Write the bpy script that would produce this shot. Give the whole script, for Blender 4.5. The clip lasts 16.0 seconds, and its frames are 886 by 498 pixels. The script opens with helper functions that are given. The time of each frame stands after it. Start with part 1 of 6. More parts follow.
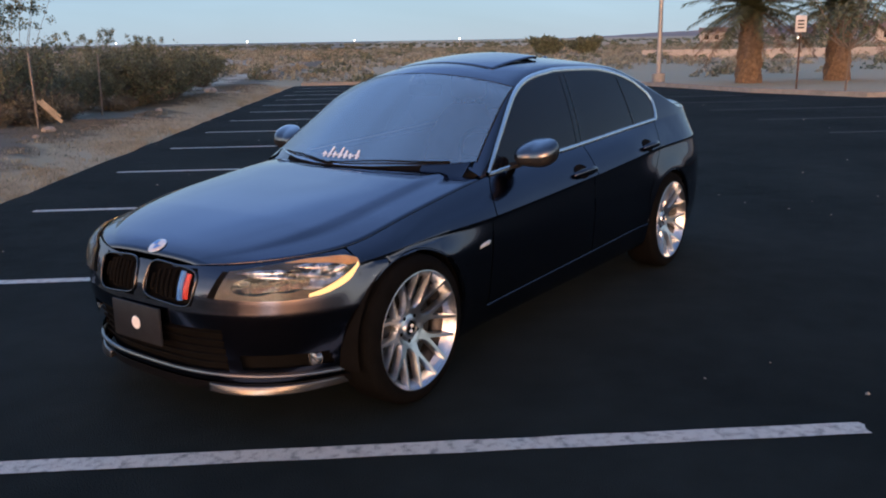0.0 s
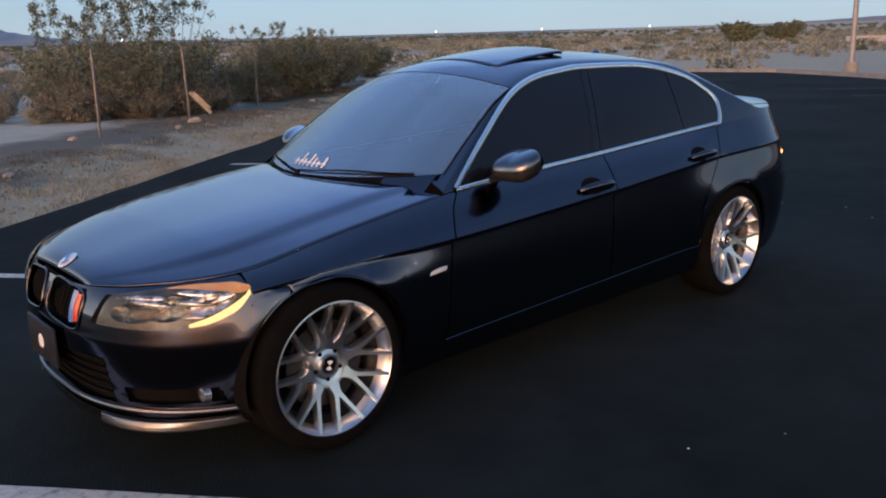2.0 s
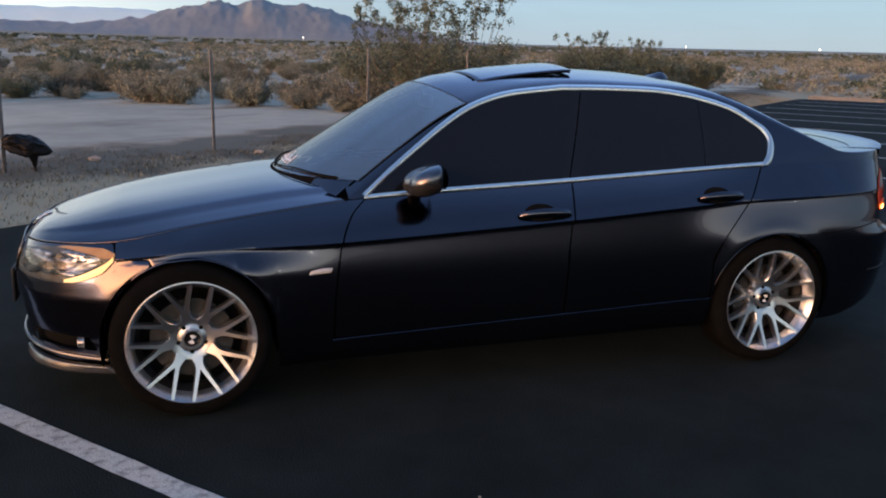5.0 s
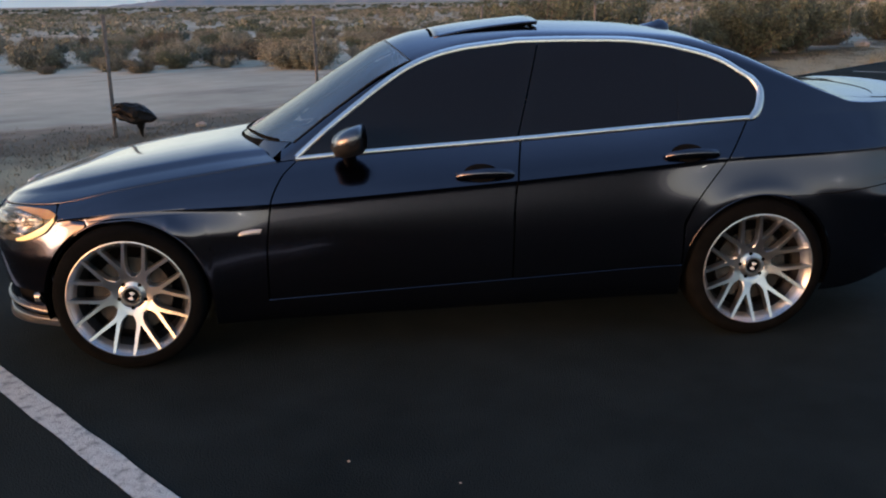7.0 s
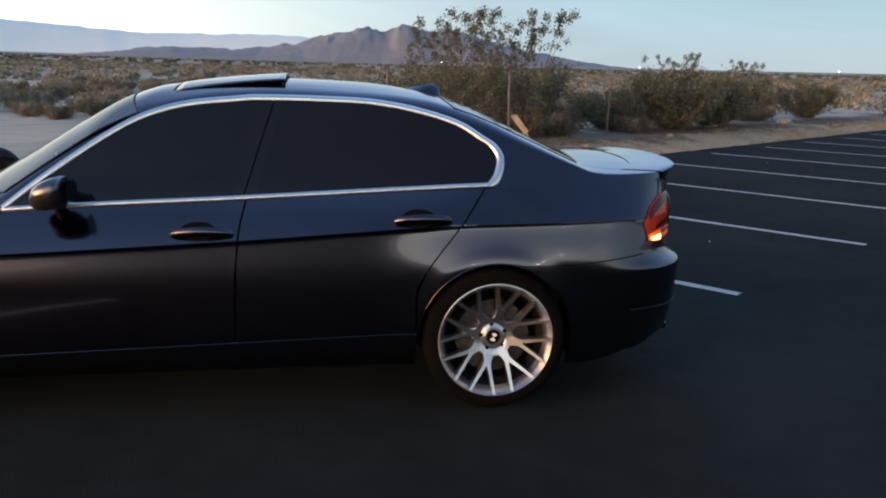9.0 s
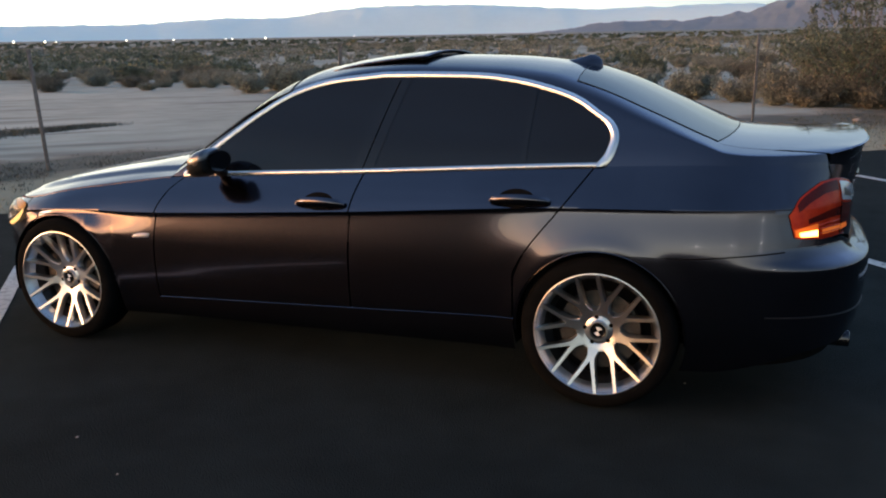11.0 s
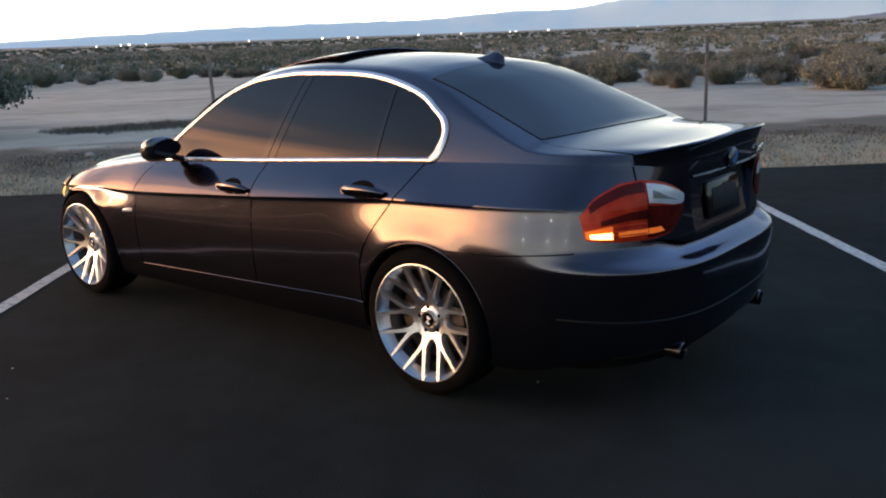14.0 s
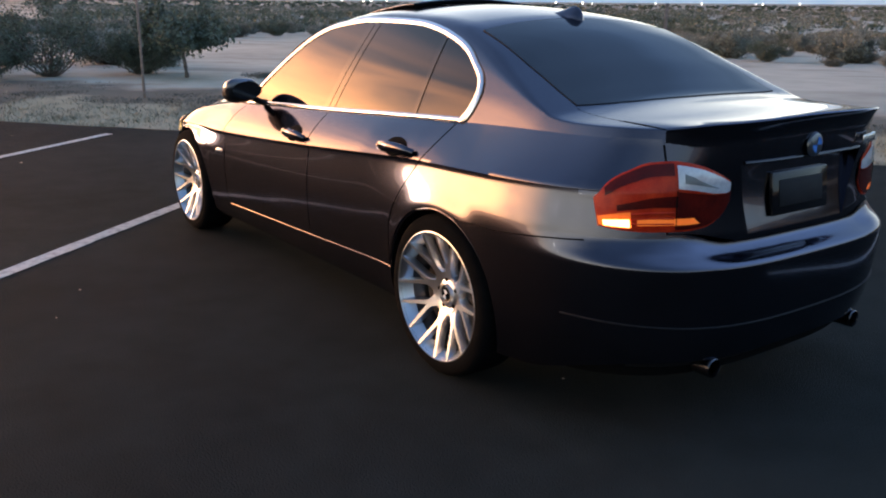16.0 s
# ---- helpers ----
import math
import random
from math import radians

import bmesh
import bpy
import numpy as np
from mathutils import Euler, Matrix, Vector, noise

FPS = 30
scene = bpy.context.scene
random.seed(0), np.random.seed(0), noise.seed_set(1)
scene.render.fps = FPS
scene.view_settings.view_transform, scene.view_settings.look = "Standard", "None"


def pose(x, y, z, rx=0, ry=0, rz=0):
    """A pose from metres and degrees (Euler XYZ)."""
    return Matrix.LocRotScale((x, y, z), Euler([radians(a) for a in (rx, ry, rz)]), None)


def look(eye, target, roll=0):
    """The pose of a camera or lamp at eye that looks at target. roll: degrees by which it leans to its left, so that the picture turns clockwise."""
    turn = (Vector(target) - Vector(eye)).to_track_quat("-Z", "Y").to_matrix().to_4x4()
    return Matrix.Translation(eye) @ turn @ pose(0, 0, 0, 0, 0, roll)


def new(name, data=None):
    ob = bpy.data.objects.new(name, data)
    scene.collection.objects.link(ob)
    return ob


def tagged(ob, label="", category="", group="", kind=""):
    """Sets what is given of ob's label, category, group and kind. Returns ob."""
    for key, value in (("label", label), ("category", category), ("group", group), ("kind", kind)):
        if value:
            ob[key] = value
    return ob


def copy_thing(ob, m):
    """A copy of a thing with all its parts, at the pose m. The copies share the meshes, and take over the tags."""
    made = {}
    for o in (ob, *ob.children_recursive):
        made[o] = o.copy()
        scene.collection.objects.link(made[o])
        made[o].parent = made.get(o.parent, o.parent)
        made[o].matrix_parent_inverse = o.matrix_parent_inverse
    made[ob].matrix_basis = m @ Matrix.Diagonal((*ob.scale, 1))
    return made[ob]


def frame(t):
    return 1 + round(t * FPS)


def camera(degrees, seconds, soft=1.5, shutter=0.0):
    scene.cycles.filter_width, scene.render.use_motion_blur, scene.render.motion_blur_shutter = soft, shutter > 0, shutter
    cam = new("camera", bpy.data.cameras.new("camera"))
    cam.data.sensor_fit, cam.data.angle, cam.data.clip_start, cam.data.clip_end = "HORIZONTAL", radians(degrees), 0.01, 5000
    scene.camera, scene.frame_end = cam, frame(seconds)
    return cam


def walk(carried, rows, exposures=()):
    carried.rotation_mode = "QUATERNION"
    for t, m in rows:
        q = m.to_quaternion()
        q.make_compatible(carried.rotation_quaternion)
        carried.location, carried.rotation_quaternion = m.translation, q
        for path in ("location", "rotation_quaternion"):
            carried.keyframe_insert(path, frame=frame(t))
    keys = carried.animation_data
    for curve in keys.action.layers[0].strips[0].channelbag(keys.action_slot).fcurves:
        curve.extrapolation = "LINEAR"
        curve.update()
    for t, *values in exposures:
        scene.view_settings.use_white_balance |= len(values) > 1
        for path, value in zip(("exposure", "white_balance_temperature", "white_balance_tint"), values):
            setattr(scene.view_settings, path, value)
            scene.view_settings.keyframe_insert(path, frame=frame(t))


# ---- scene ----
cam = camera(55.1, 16.0, soft=2.0)
PATH = [
    (0, (-4.041, -2.943, 1.462), (-2.473, -1.789, 1.004), -1.0),
    (0.5, (-3.796, -3.131, 1.43), (-2.318, -1.831, 1.074), -0.6),
    (1, (-3.536, -3.329, 1.489), (-2.16, -1.949, 1.039), 0.3),
    (1.5, (-3.242, -3.313, 1.468), (-1.935, -1.863, 1.031), 0.6),
    (2, (-3.0, -3.33, 1.473), (-1.723, -1.865, 1.0), -1.6),
    (2.5, (-2.729, -3.552, 1.477), (-1.595, -1.966, 1.032), 0.4),
    (3, (-2.518, -3.66, 1.483), (-1.473, -2.007, 1.064), -0.2),
    (3.5, (-2.237, -3.725, 1.483), (-1.251, -2.035, 1.073), 2.6),
    (4, (-1.988, -3.921, 1.461), (-1.172, -2.136, 1.075), 0.4),
    (4.2, (-1.873, -4.025, 1.478), (-1.136, -2.219, 1.037), 0.7),
    (6.3, (-0.74, -4.305, 1.493), (-0.396, -2.39, 1.032), 2.8),
    (6.5, (-0.652, -4.304, 1.507), (-0.39, -2.382, 1.022), 2.5),
    (7, (-0.38, -4.366, 1.472), (-0.197, -2.45, 0.93), -1.1),
    (7.5, (-0.076, -4.449, 1.483), (0.232, -2.522, 1.045), 1.4),
    (8, (0.143, -4.343, 1.489), (0.364, -2.398, 1.082), 1.3),
    (8.2, (0.219, -4.348, 1.47), (0.523, -2.412, 1.073), 1.6),
    (10.5, (1.67, -4.297, 1.457), (1.378, -2.373, 0.996), -1.5),
    (11, (1.986, -4.087, 1.467), (1.281, -2.275, 0.997), -1.1),
    (11.3, (2.141, -3.941, 1.446), (1.369, -2.162, 0.958), -0.1),
    (11.5, (2.248, -3.875, 1.437), (1.403, -2.121, 0.979), -0.4),
    (12, (2.567, -3.862, 1.464), (1.533, -2.209, 1.016), -1.1),
    (12.5, (2.809, -3.809, 1.466), (1.763, -2.154, 1.055), -2.2),
    (13, (3.053, -3.623, 1.448), (1.984, -1.978, 1.06), -0.8),
    (13.5, (3.35, -3.51, 1.462), (2.144, -1.971, 1.039), -1.1),
    (14, (3.626, -3.379, 1.455), (2.378, -1.889, 0.983), -2.1),
    (14.5, (3.796, -3.126, 1.444), (2.477, -1.707, 0.947), 1.5),
    (15, (4.002, -2.944, 1.45), (2.527, -1.662, 1.025), -0.3),
    (15.5, (4.127, -2.761, 1.455), (2.591, -1.603, 0.909), -0.5),
    (16, (3.917, -2.637, 1.381), (2.35, -1.518, 0.84), 0.6),
]
EXPOSURES = ((0.0, 1.05, 6700, 5), (4.0, 1.03, 6800, 5), (7.0, 1.16, 7400, 2), (8.0, 1.16, 7300, 3), (11.0, 1.10, 7500, 1), (12.5, 1.08, 7500, 0), (16.0, 1.43, 7150, 5))
walk(cam, [(t, look(eye, target, roll)) for t, eye, target, roll in PATH], EXPOSURES)

# ---- light ----
SUN_AZ, SUN_EL = math.atan2(-0.89, -0.45), radians(4.0)
world = bpy.data.worlds.new("dusk_sky")
scene.world = world
world.use_nodes = True
wn, wl = world.node_tree.nodes, world.node_tree.links
sky = wn.new("ShaderNodeTexSky")
sky.sky_type, sky.sun_disc = "NISHITA", False
sky.sun_elevation, sky.sun_rotation = SUN_EL, SUN_AZ % (2 * math.pi)
sky.altitude, sky.air_density, sky.dust_density, sky.ozone_density = 900, 1.0, 0.3, 2.5
wn["Background"].inputs["Strength"].default_value = 0.12


def sky_node(kind, op="", **values):
    n = wn.new(kind)
    if op:
        n.operation = op
    for k, v in values.items():
        n.inputs[int(k[1:])].default_value = v
    return n


# evening veil over the clear sky: blue away from the set sun, pale beside it, orange low down over it
way = wn.new("ShaderNodeTexCoord")
split = wn.new("ShaderNodeSeparateXYZ")
wl.new(way.outputs["Generated"], split.inputs[0])
towards = sky_node("ShaderNodeVectorMath", "DOT_PRODUCT", _1=Vector((-0.89, -0.45, 0.0)).normalized())
wl.new(way.outputs["Generated"], towards.inputs[0])
pale = sky_node("ShaderNodeMapRange", _1=-0.75, _2=0.40)
pale.interpolation_type = "SMOOTHSTEP"
wl.new(towards.outputs["Value"], pale.inputs[0])
veil = wn.new("ShaderNodeMixRGB")
veil.inputs["Color1"].default_value, veil.inputs["Color2"].default_value = (1.78, 2.47, 3.6, 1), (10.5, 10.3, 9.9, 1)
fade = sky_node("ShaderNodeMixRGB")
fade_far = sky_node("ShaderNodeMapRange", _1=0.05, _2=0.36, _3=1.0, _4=0.0)
fade_near = sky_node("ShaderNodeMapRange", _1=0.04, _2=0.62, _3=1.0, _4=0.06)
for f in (fade_far, fade_near):
    wl.new(split.outputs["Z"], f.inputs[0])
sun_side = sky_node("ShaderNodeMapRange", _1=0.05, _2=0.70)
sun_side.interpolation_type = "SMOOTHSTEP"
wl.new(towards.outputs["Value"], sun_side.inputs[0])
wl.new(sun_side.outputs[0], fade.inputs["Fac"])
wl.new(fade_far.outputs[0], fade.inputs["Color1"])
wl.new(fade_near.outputs[0], fade.inputs["Color2"])
side_light = sky_node("ShaderNodeMath", "MULTIPLY")
wl.new(pale.outputs[0], side_light.inputs[0])
wl.new(fade.outputs[0], side_light.inputs[1])
wl.new(side_light.outputs[0], veil.inputs["Fac"])
# thinner cloud on the side away from the car's left
thick_side = sky_node("ShaderNodeVectorMath", "DOT_PRODUCT", _1=(0.45, -0.89, 0.0))
wl.new(way.outputs["Generated"], thick_side.inputs[0])
thin = sky_node("ShaderNodeMapRange", _1=-0.6, _2=0.6, _3=1.15, _4=0.27)
wl.new(thick_side.outputs["Value"], thin.inputs[0])
east = sky_node("ShaderNodeMapRange", _1=-0.35, _2=0.5, _3=0.62, _4=2.0)
wl.new(split.outputs["X"], east.inputs[0])
veiled = sky_node("ShaderNodeMath", "MULTIPLY")
wl.new(thin.outputs[0], veiled.inputs[0])
wl.new(east.outputs[0], veiled.inputs[1])
high = sky_node("ShaderNodeMapRange", _1=0.08, _2=0.40, _3=1.0)
wl.new(split.outputs["Z"], high.inputs[0])
low_dim = sky_node("ShaderNodeMapRange", _1=0.25, _2=0.90, _3=1.0, _4=0.70)
wl.new(thick_side.outputs["Value"], low_dim.inputs[0])
wl.new(low_dim.outputs[0], high.inputs[3])
open_side = wn.new("ShaderNodeMixRGB")
open_side.inputs["Color2"].default_value = (0.72, 0.72, 0.72, 1)
wl.new(sun_side.outputs[0], open_side.inputs["Fac"])
wl.new(veiled.outputs[0], open_side.inputs["Color1"])
wl.new(open_side.outputs[0], high.inputs[4])
deep = wn.new("ShaderNodeMixRGB")
deep.blend_type = "MULTIPLY"
deep.inputs["Color2"].default_value = (0.59, 0.76, 1.11, 1)
up = sky_node("ShaderNodeMapRange", _1=0.10, _2=0.50)
wl.new(split.outputs["Z"], up.inputs[0])
wl.new(up.outputs[0], deep.inputs["Fac"])
wl.new(veil.outputs["Color"], deep.inputs["Color1"])
dome = sky_node("ShaderNodeVectorMath", "SCALE")
wl.new(deep.outputs["Color"], dome.inputs[0])
wl.new(high.outputs[0], dome.inputs["Scale"])
near_sun = sky_node("ShaderNodeMapRange", _1=0.64, _2=0.98)
near_sun.interpolation_type = "SMOOTHSTEP"
wl.new(towards.outputs["Value"], near_sun.inputs[0])
low = sky_node("ShaderNodeMapRange", _1=0.14, _2=0.47, _3=1.0, _4=0.0)
low.interpolation_type = "SMOOTHSTEP"
wl.new(split.outputs["Z"], low.inputs[0])
squash = sky_node("ShaderNodeVectorMath", "MULTIPLY", _1=(1.0, 1.0, 5.0))
wl.new(way.outputs["Generated"], squash.inputs[0])
puff = wn.new("ShaderNodeTexNoise")
puff.inputs["Scale"].default_value, puff.inputs["Detail"].default_value, puff.inputs["Distortion"].default_value = 2.2, 7.0, 0.8
wl.new(squash.outputs[0], puff.inputs["Vector"])
streak = sky_node("ShaderNodeMapRange", _1=0.3, _2=0.72, _3=0.05, _4=1.75)
wl.new(puff.outputs["Fac"], streak.inputs[0])
amount = sky_node("ShaderNodeMath", "MULTIPLY")
wl.new(near_sun.outputs[0], amount.inputs[0])
wl.new(low.outputs[0], amount.inputs[1])
lit = sky_node("ShaderNodeMath", "MULTIPLY")
wl.new(amount.outputs[0], lit.inputs[0])
wl.new(streak.outputs[0], lit.inputs[1])
glow = sky_node("ShaderNodeVectorMath", "SCALE", _0=(47.0, 17.0, 4.0))
wl.new(lit.outputs[0], glow.inputs["Scale"])
soft_cloud = sky_node("ShaderNodeMapRange", _1=0.3, _2=0.72, _3=0.86, _4=1.10)
wl.new(puff.outputs["Fac"], soft_cloud.inputs[0])
cloudy = sky_node("ShaderNodeVectorMath", "SCALE")
wl.new(dome.outputs[0], cloudy.inputs[0])
wl.new(soft_cloud.outputs[0], cloudy.inputs["Scale"])
total = sky_node("ShaderNodeVectorMath", "ADD")
wl.new(cloudy.outputs[0], total.inputs[0])
wl.new(glow.outputs[0], total.inputs[1])
blend = wn.new("ShaderNodeMixRGB")
blend.inputs["Fac"].default_value = 0.8
wl.new(sky.outputs["Color"], blend.inputs["Color1"])
wl.new(total.outputs[0], blend.inputs["Color2"])
wl.new(blend.outputs["Color"], wn["Background"].inputs["Color"])
sun = new("sun", bpy.data.lights.new("sun", "SUN"))
sun.data.energy, sun.data.angle, sun.data.color = 0.2, radians(14), (1.0, 0.95, 0.90)
sun.matrix_world = look((-89, -45, 8), (0, 0, 0))


# ---- materials ----
def material(name, color, rough=0.6, metal=0.0, second=None, scale=8.0, bump=0.0, bump_scale=60.0, spots=0.0,
             coat=0.0, emit=0.0, transmit=0.0, island=0.0, ior=1.5, detail=6.0, spec=0.5):
    m = bpy.data.materials.new(name)
    m.use_nodes = True
    nodes, links = m.node_tree.nodes, m.node_tree.links
    b = nodes["Principled BSDF"]
    b.inputs["Base Color"].default_value = (*color, 1)
    b.inputs["Roughness"].default_value = rough
    b.inputs["Metallic"].default_value = metal
    b.inputs["IOR"].default_value = ior
    b.inputs["Specular IOR Level"].default_value = spec
    b.inputs["Coat Weight"].default_value = coat
    b.inputs["Coat Roughness"].default_value = 0.03
    b.inputs["Transmission Weight"].default_value = transmit
    if emit:
        b.inputs["Emission Color"].default_value = (*color, 1)
        b.inputs["Emission Strength"].default_value = emit
    coord = nodes.new("ShaderNodeTexCoord")
    if second:
        n1 = nodes.new("ShaderNodeTexNoise")
        n1.inputs["Scale"].default_value, n1.inputs["Detail"].default_value = scale, detail
        n2 = nodes.new("ShaderNodeTexNoise")
        n2.inputs["Scale"].default_value, n2.inputs["Detail"].default_value = scale * 9.0, 4.0
        mix = nodes.new("ShaderNodeMath")
        mix.operation = "MULTIPLY_ADD"
        links.new(coord.outputs["Object"], n1.inputs["Vector"])
        links.new(coord.outputs["Object"], n2.inputs["Vector"])
        links.new(n2.outputs["Fac"], mix.inputs[0])
        mix.inputs[1].default_value = 0.45
        links.new(n1.outputs["Fac"], mix.inputs[2])
        ramp = nodes.new("ShaderNodeValToRGB")
        ramp.color_ramp.elements[0].position, ramp.color_ramp.elements[1].position = 0.52, 0.92
        ramp.color_ramp.elements[0].color, ramp.color_ramp.elements[1].color = (*color, 1), (*second, 1)
        links.new(mix.outputs[0], ramp.inputs["Fac"])
        out = ramp.outputs["Color"]
        if island:
            geo = nodes.new("ShaderNodeNewGeometry")
            hsv = nodes.new("ShaderNodeHueSaturation")
            rng = nodes.new("ShaderNodeMapRange")
            rng.inputs["To Min"].default_value, rng.inputs["To Max"].default_value = 1 - island, 1 + island
            links.new(geo.outputs["Random Per Island"], rng.inputs["Value"])
            links.new(rng.outputs["Result"], hsv.inputs["Value"])
            links.new(out, hsv.inputs["Color"])
            out = hsv.outputs["Color"]
        links.new(out, b.inputs["Base Color"])
    if bump:
        n3 = nodes.new("ShaderNodeTexNoise")
        n3.inputs["Scale"].default_value, n3.inputs["Detail"].default_value = bump_scale, 5.0
        links.new(coord.outputs["Object"], n3.inputs["Vector"])
        bp = nodes.new("ShaderNodeBump")
        bp.inputs["Strength"].default_value, bp.inputs["Distance"].default_value = bump, 0.02
        links.new(n3.outputs["Fac"], bp.inputs["Height"])
        links.new(bp.outputs["Normal"], b.inputs["Normal"])
    return m


PAINT = material("graphite_metallic_paint", (0.072, 0.071, 0.094), 0.17, 1.0, (0.080, 0.079, 0.103), 3.0, coat=0.8, spec=0.0)
PAINT.node_tree.nodes["Principled BSDF"].inputs["Specular Tint"].default_value = (0.55, 0.56, 0.62, 1)
MIRROR_CAP = material("silver_grey_paint", (0.115, 0.117, 0.135), 0.28, 1.0, (0.135, 0.137, 0.155), 6.0, coat=1.0)
BLACK_TRIM = material("black_trim", (0.010, 0.010, 0.011), 0.55, 0, (0.016, 0.016, 0.017), 12, bump=0.15, bump_scale=300, spec=0.15)
GLOSS_BLACK = material("gloss_black", (0.006, 0.006, 0.007), 0.08, 0, spec=0.5)
DARK = material("dark_void", (0.004, 0.004, 0.004), 0.9, 0, (0.007, 0.007, 0.007), 10, spec=0.05)
CHROME = material("satin_chrome", (0.88, 0.87, 0.85), 0.27, 1.0, (0.92, 0.91, 0.89), 30)
GLASS_TINT = material("limo_tint_glass", (0.006, 0.007, 0.010), 0.03, 0, ior=1.5, spec=0.42)
LENS = material("clear_lens", (0.95, 0.95, 0.95), 0.02, 0, transmit=1.0, ior=1.25)
# cool tint in the alloy colour offsets the warm evening light
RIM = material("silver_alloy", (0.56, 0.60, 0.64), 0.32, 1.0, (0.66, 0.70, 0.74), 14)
# barrel alloy darkened to put the shade between the spokes into its colour
BARREL = material("shaded_barrel_alloy", (0.085, 0.086, 0.088), 0.42, 0.9, (0.13, 0.13, 0.132), 14)
RUBBER = material("tyre_rubber", (0.0038, 0.0040, 0.0042), 0.92, 0, (0.0065, 0.0068, 0.0070), 20, bump=0.2, bump_scale=180, spec=0.03)
# disc steel darkened likewise for the shade inside the wheel
DISC = material("brake_steel", (0.06, 0.057, 0.054), 0.5, 1.0, (0.09, 0.085, 0.08), 30)
AMBER = material("amber_lens", (0.55, 0.27, 0.10), 0.12, 0, (0.68, 0.42, 0.18), 20, coat=0.4)
AMBER_LIT = material("lit_amber_lamp", (0.95, 0.62, 0.26), 0.2, 0, emit=0.5)
TAIL_LIT = material("lit_tail_lamp", (1.0, 0.40, 0.12), 0.2, 0, emit=4.5)
ORANGE_LENS = material("orange_tail_lens", (0.72, 0.14, 0.025), 0.14, 0, (0.85, 0.20, 0.04), 9, coat=0.35, emit=0.25)
RED_LENS = material("red_tail_lens", (0.42, 0.020, 0.007), 0.22, 0, (0.60, 0.05, 0.014), 22, coat=0.12, spec=0.2)
RED_DARK = material("dark_red_tail_lens", (0.055, 0.005, 0.004), 0.2, 0, (0.11, 0.008, 0.005), 14, coat=0.12, spec=0.2)
REVERSE = material("clear_reverse_lens", (0.55, 0.55, 0.56), 0.15, 0.2, (0.7, 0.7, 0.7), 80, coat=1.0)
REFLECTOR = material("headlight_reflector", (0.075, 0.078, 0.074), 0.30, 0.5, (0.035, 0.036, 0.034), 14)
# bright and dark mottle in the colour imitates broken reflections
BOWL = material("headlight_bowl", (0.62, 0.66, 0.70), 0.22, 0.8, (0.05, 0.054, 0.056), 34, detail=2)
BOWL_DARK = material("dark_lamp_bowl", (0.10, 0.108, 0.10), 0.25, 0.7, (0.03, 0.033, 0.03), 30)
CONCRETE = material("grey_concrete", (0.20, 0.20, 0.19), 0.85, 0, (0.28, 0.275, 0.265), 5, bump=0.3)
DARK_CHROME = material("dark_chrome", (0.09, 0.09, 0.095), 0.25, 1.0, (0.11, 0.11, 0.115), 12)
WHITE_DECAL = material("white_vinyl", (0.8, 0.8, 0.8), 0.5)
BLUE_STRIPE = material("blue_stripe", (0.05, 0.20, 0.55), 0.35, 0, coat=0.4)
RED_STRIPE = material("red_stripe", (0.55, 0.04, 0.03), 0.35, 0, coat=0.4)
# bluish tint put into the plate's grey against the warm glow
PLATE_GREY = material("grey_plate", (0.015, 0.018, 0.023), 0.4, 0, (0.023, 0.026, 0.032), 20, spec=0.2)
SILVER_PLASTIC = material("silver_lip_paint", (0.115, 0.13, 0.15), 0.28, 0.85, (0.17, 0.175, 0.18), 9, coat=0.3)
LEATHER = material("beige_leather", (0.36, 0.28, 0.20), 0.55, 0, (0.42, 0.33, 0.24), 14, bump=0.2, bump_scale=200)
DASH = material("dash_plastic", (0.02, 0.02, 0.022), 0.7, 0, (0.03, 0.03, 0.03), 20, bump=0.2, bump_scale=250)
ASPHALT = material("sealed_asphalt", (0.0102, 0.0146, 0.0146), 0.9, 0, (0.0220, 0.0295, 0.0292), 0.5, bump=0.6, bump_scale=140, detail=9, spec=0.06)
LINE_PAINT = material("worn_white_line_paint", (0.16, 0.168, 0.162), 0.7, 0, (0.54, 0.56, 0.52), 24, bump=0.5, bump_scale=120, detail=10)
for _n in LINE_PAINT.node_tree.nodes:
    if _n.bl_idname == "ShaderNodeValToRGB":
        _n.color_ramp.elements[0].position, _n.color_ramp.elements[1].position = 0.48, 0.74
FADED_LINE = material("faded_line_paint", (0.022, 0.024, 0.025), 0.8, 0, (0.07, 0.07, 0.068), 6, bump=0.5, bump_scale=120, detail=10)
RUST_STEEL = material("rusted_dark_steel", (0.055, 0.035, 0.028), 0.7, 0.2, (0.10, 0.06, 0.045), 18, bump=0.3)
STEEL = material("weathered_steel", (0.24, 0.23, 0.215), 0.6, 0.3, (0.15, 0.13, 0.115), 20, bump=0.2)
POLE_STEEL = material("galvanised_steel", (0.24, 0.25, 0.26), 0.5, 0.4, (0.31, 0.32, 0.33), 6)
LEAF_OLIVE = material("olive_creosote_leaves", (0.068, 0.086, 0.052), 0.7, 0, (0.132, 0.152, 0.104), 3, island=0.4)
LEAF_SAGE = material("grey_sage_leaves", (0.165, 0.178, 0.142), 0.8, 0, (0.275, 0.285, 0.230), 1.5, island=0.4)
LEAF_DRY = material("dry_straw_twigs", (0.170, 0.168, 0.126), 0.8, 0, (0.275, 0.268, 0.205), 2, island=0.35)
GRASS_DRY = material("straw_grass", (0.26, 0.232, 0.155), 0.8, 0, (0.40, 0.360, 0.245), 2, island=0.3)
LEAF_RUST = material("rust_dry_twigs", (0.098, 0.092, 0.068), 0.8, 0, (0.160, 0.150, 0.112), 2, island=0.3)
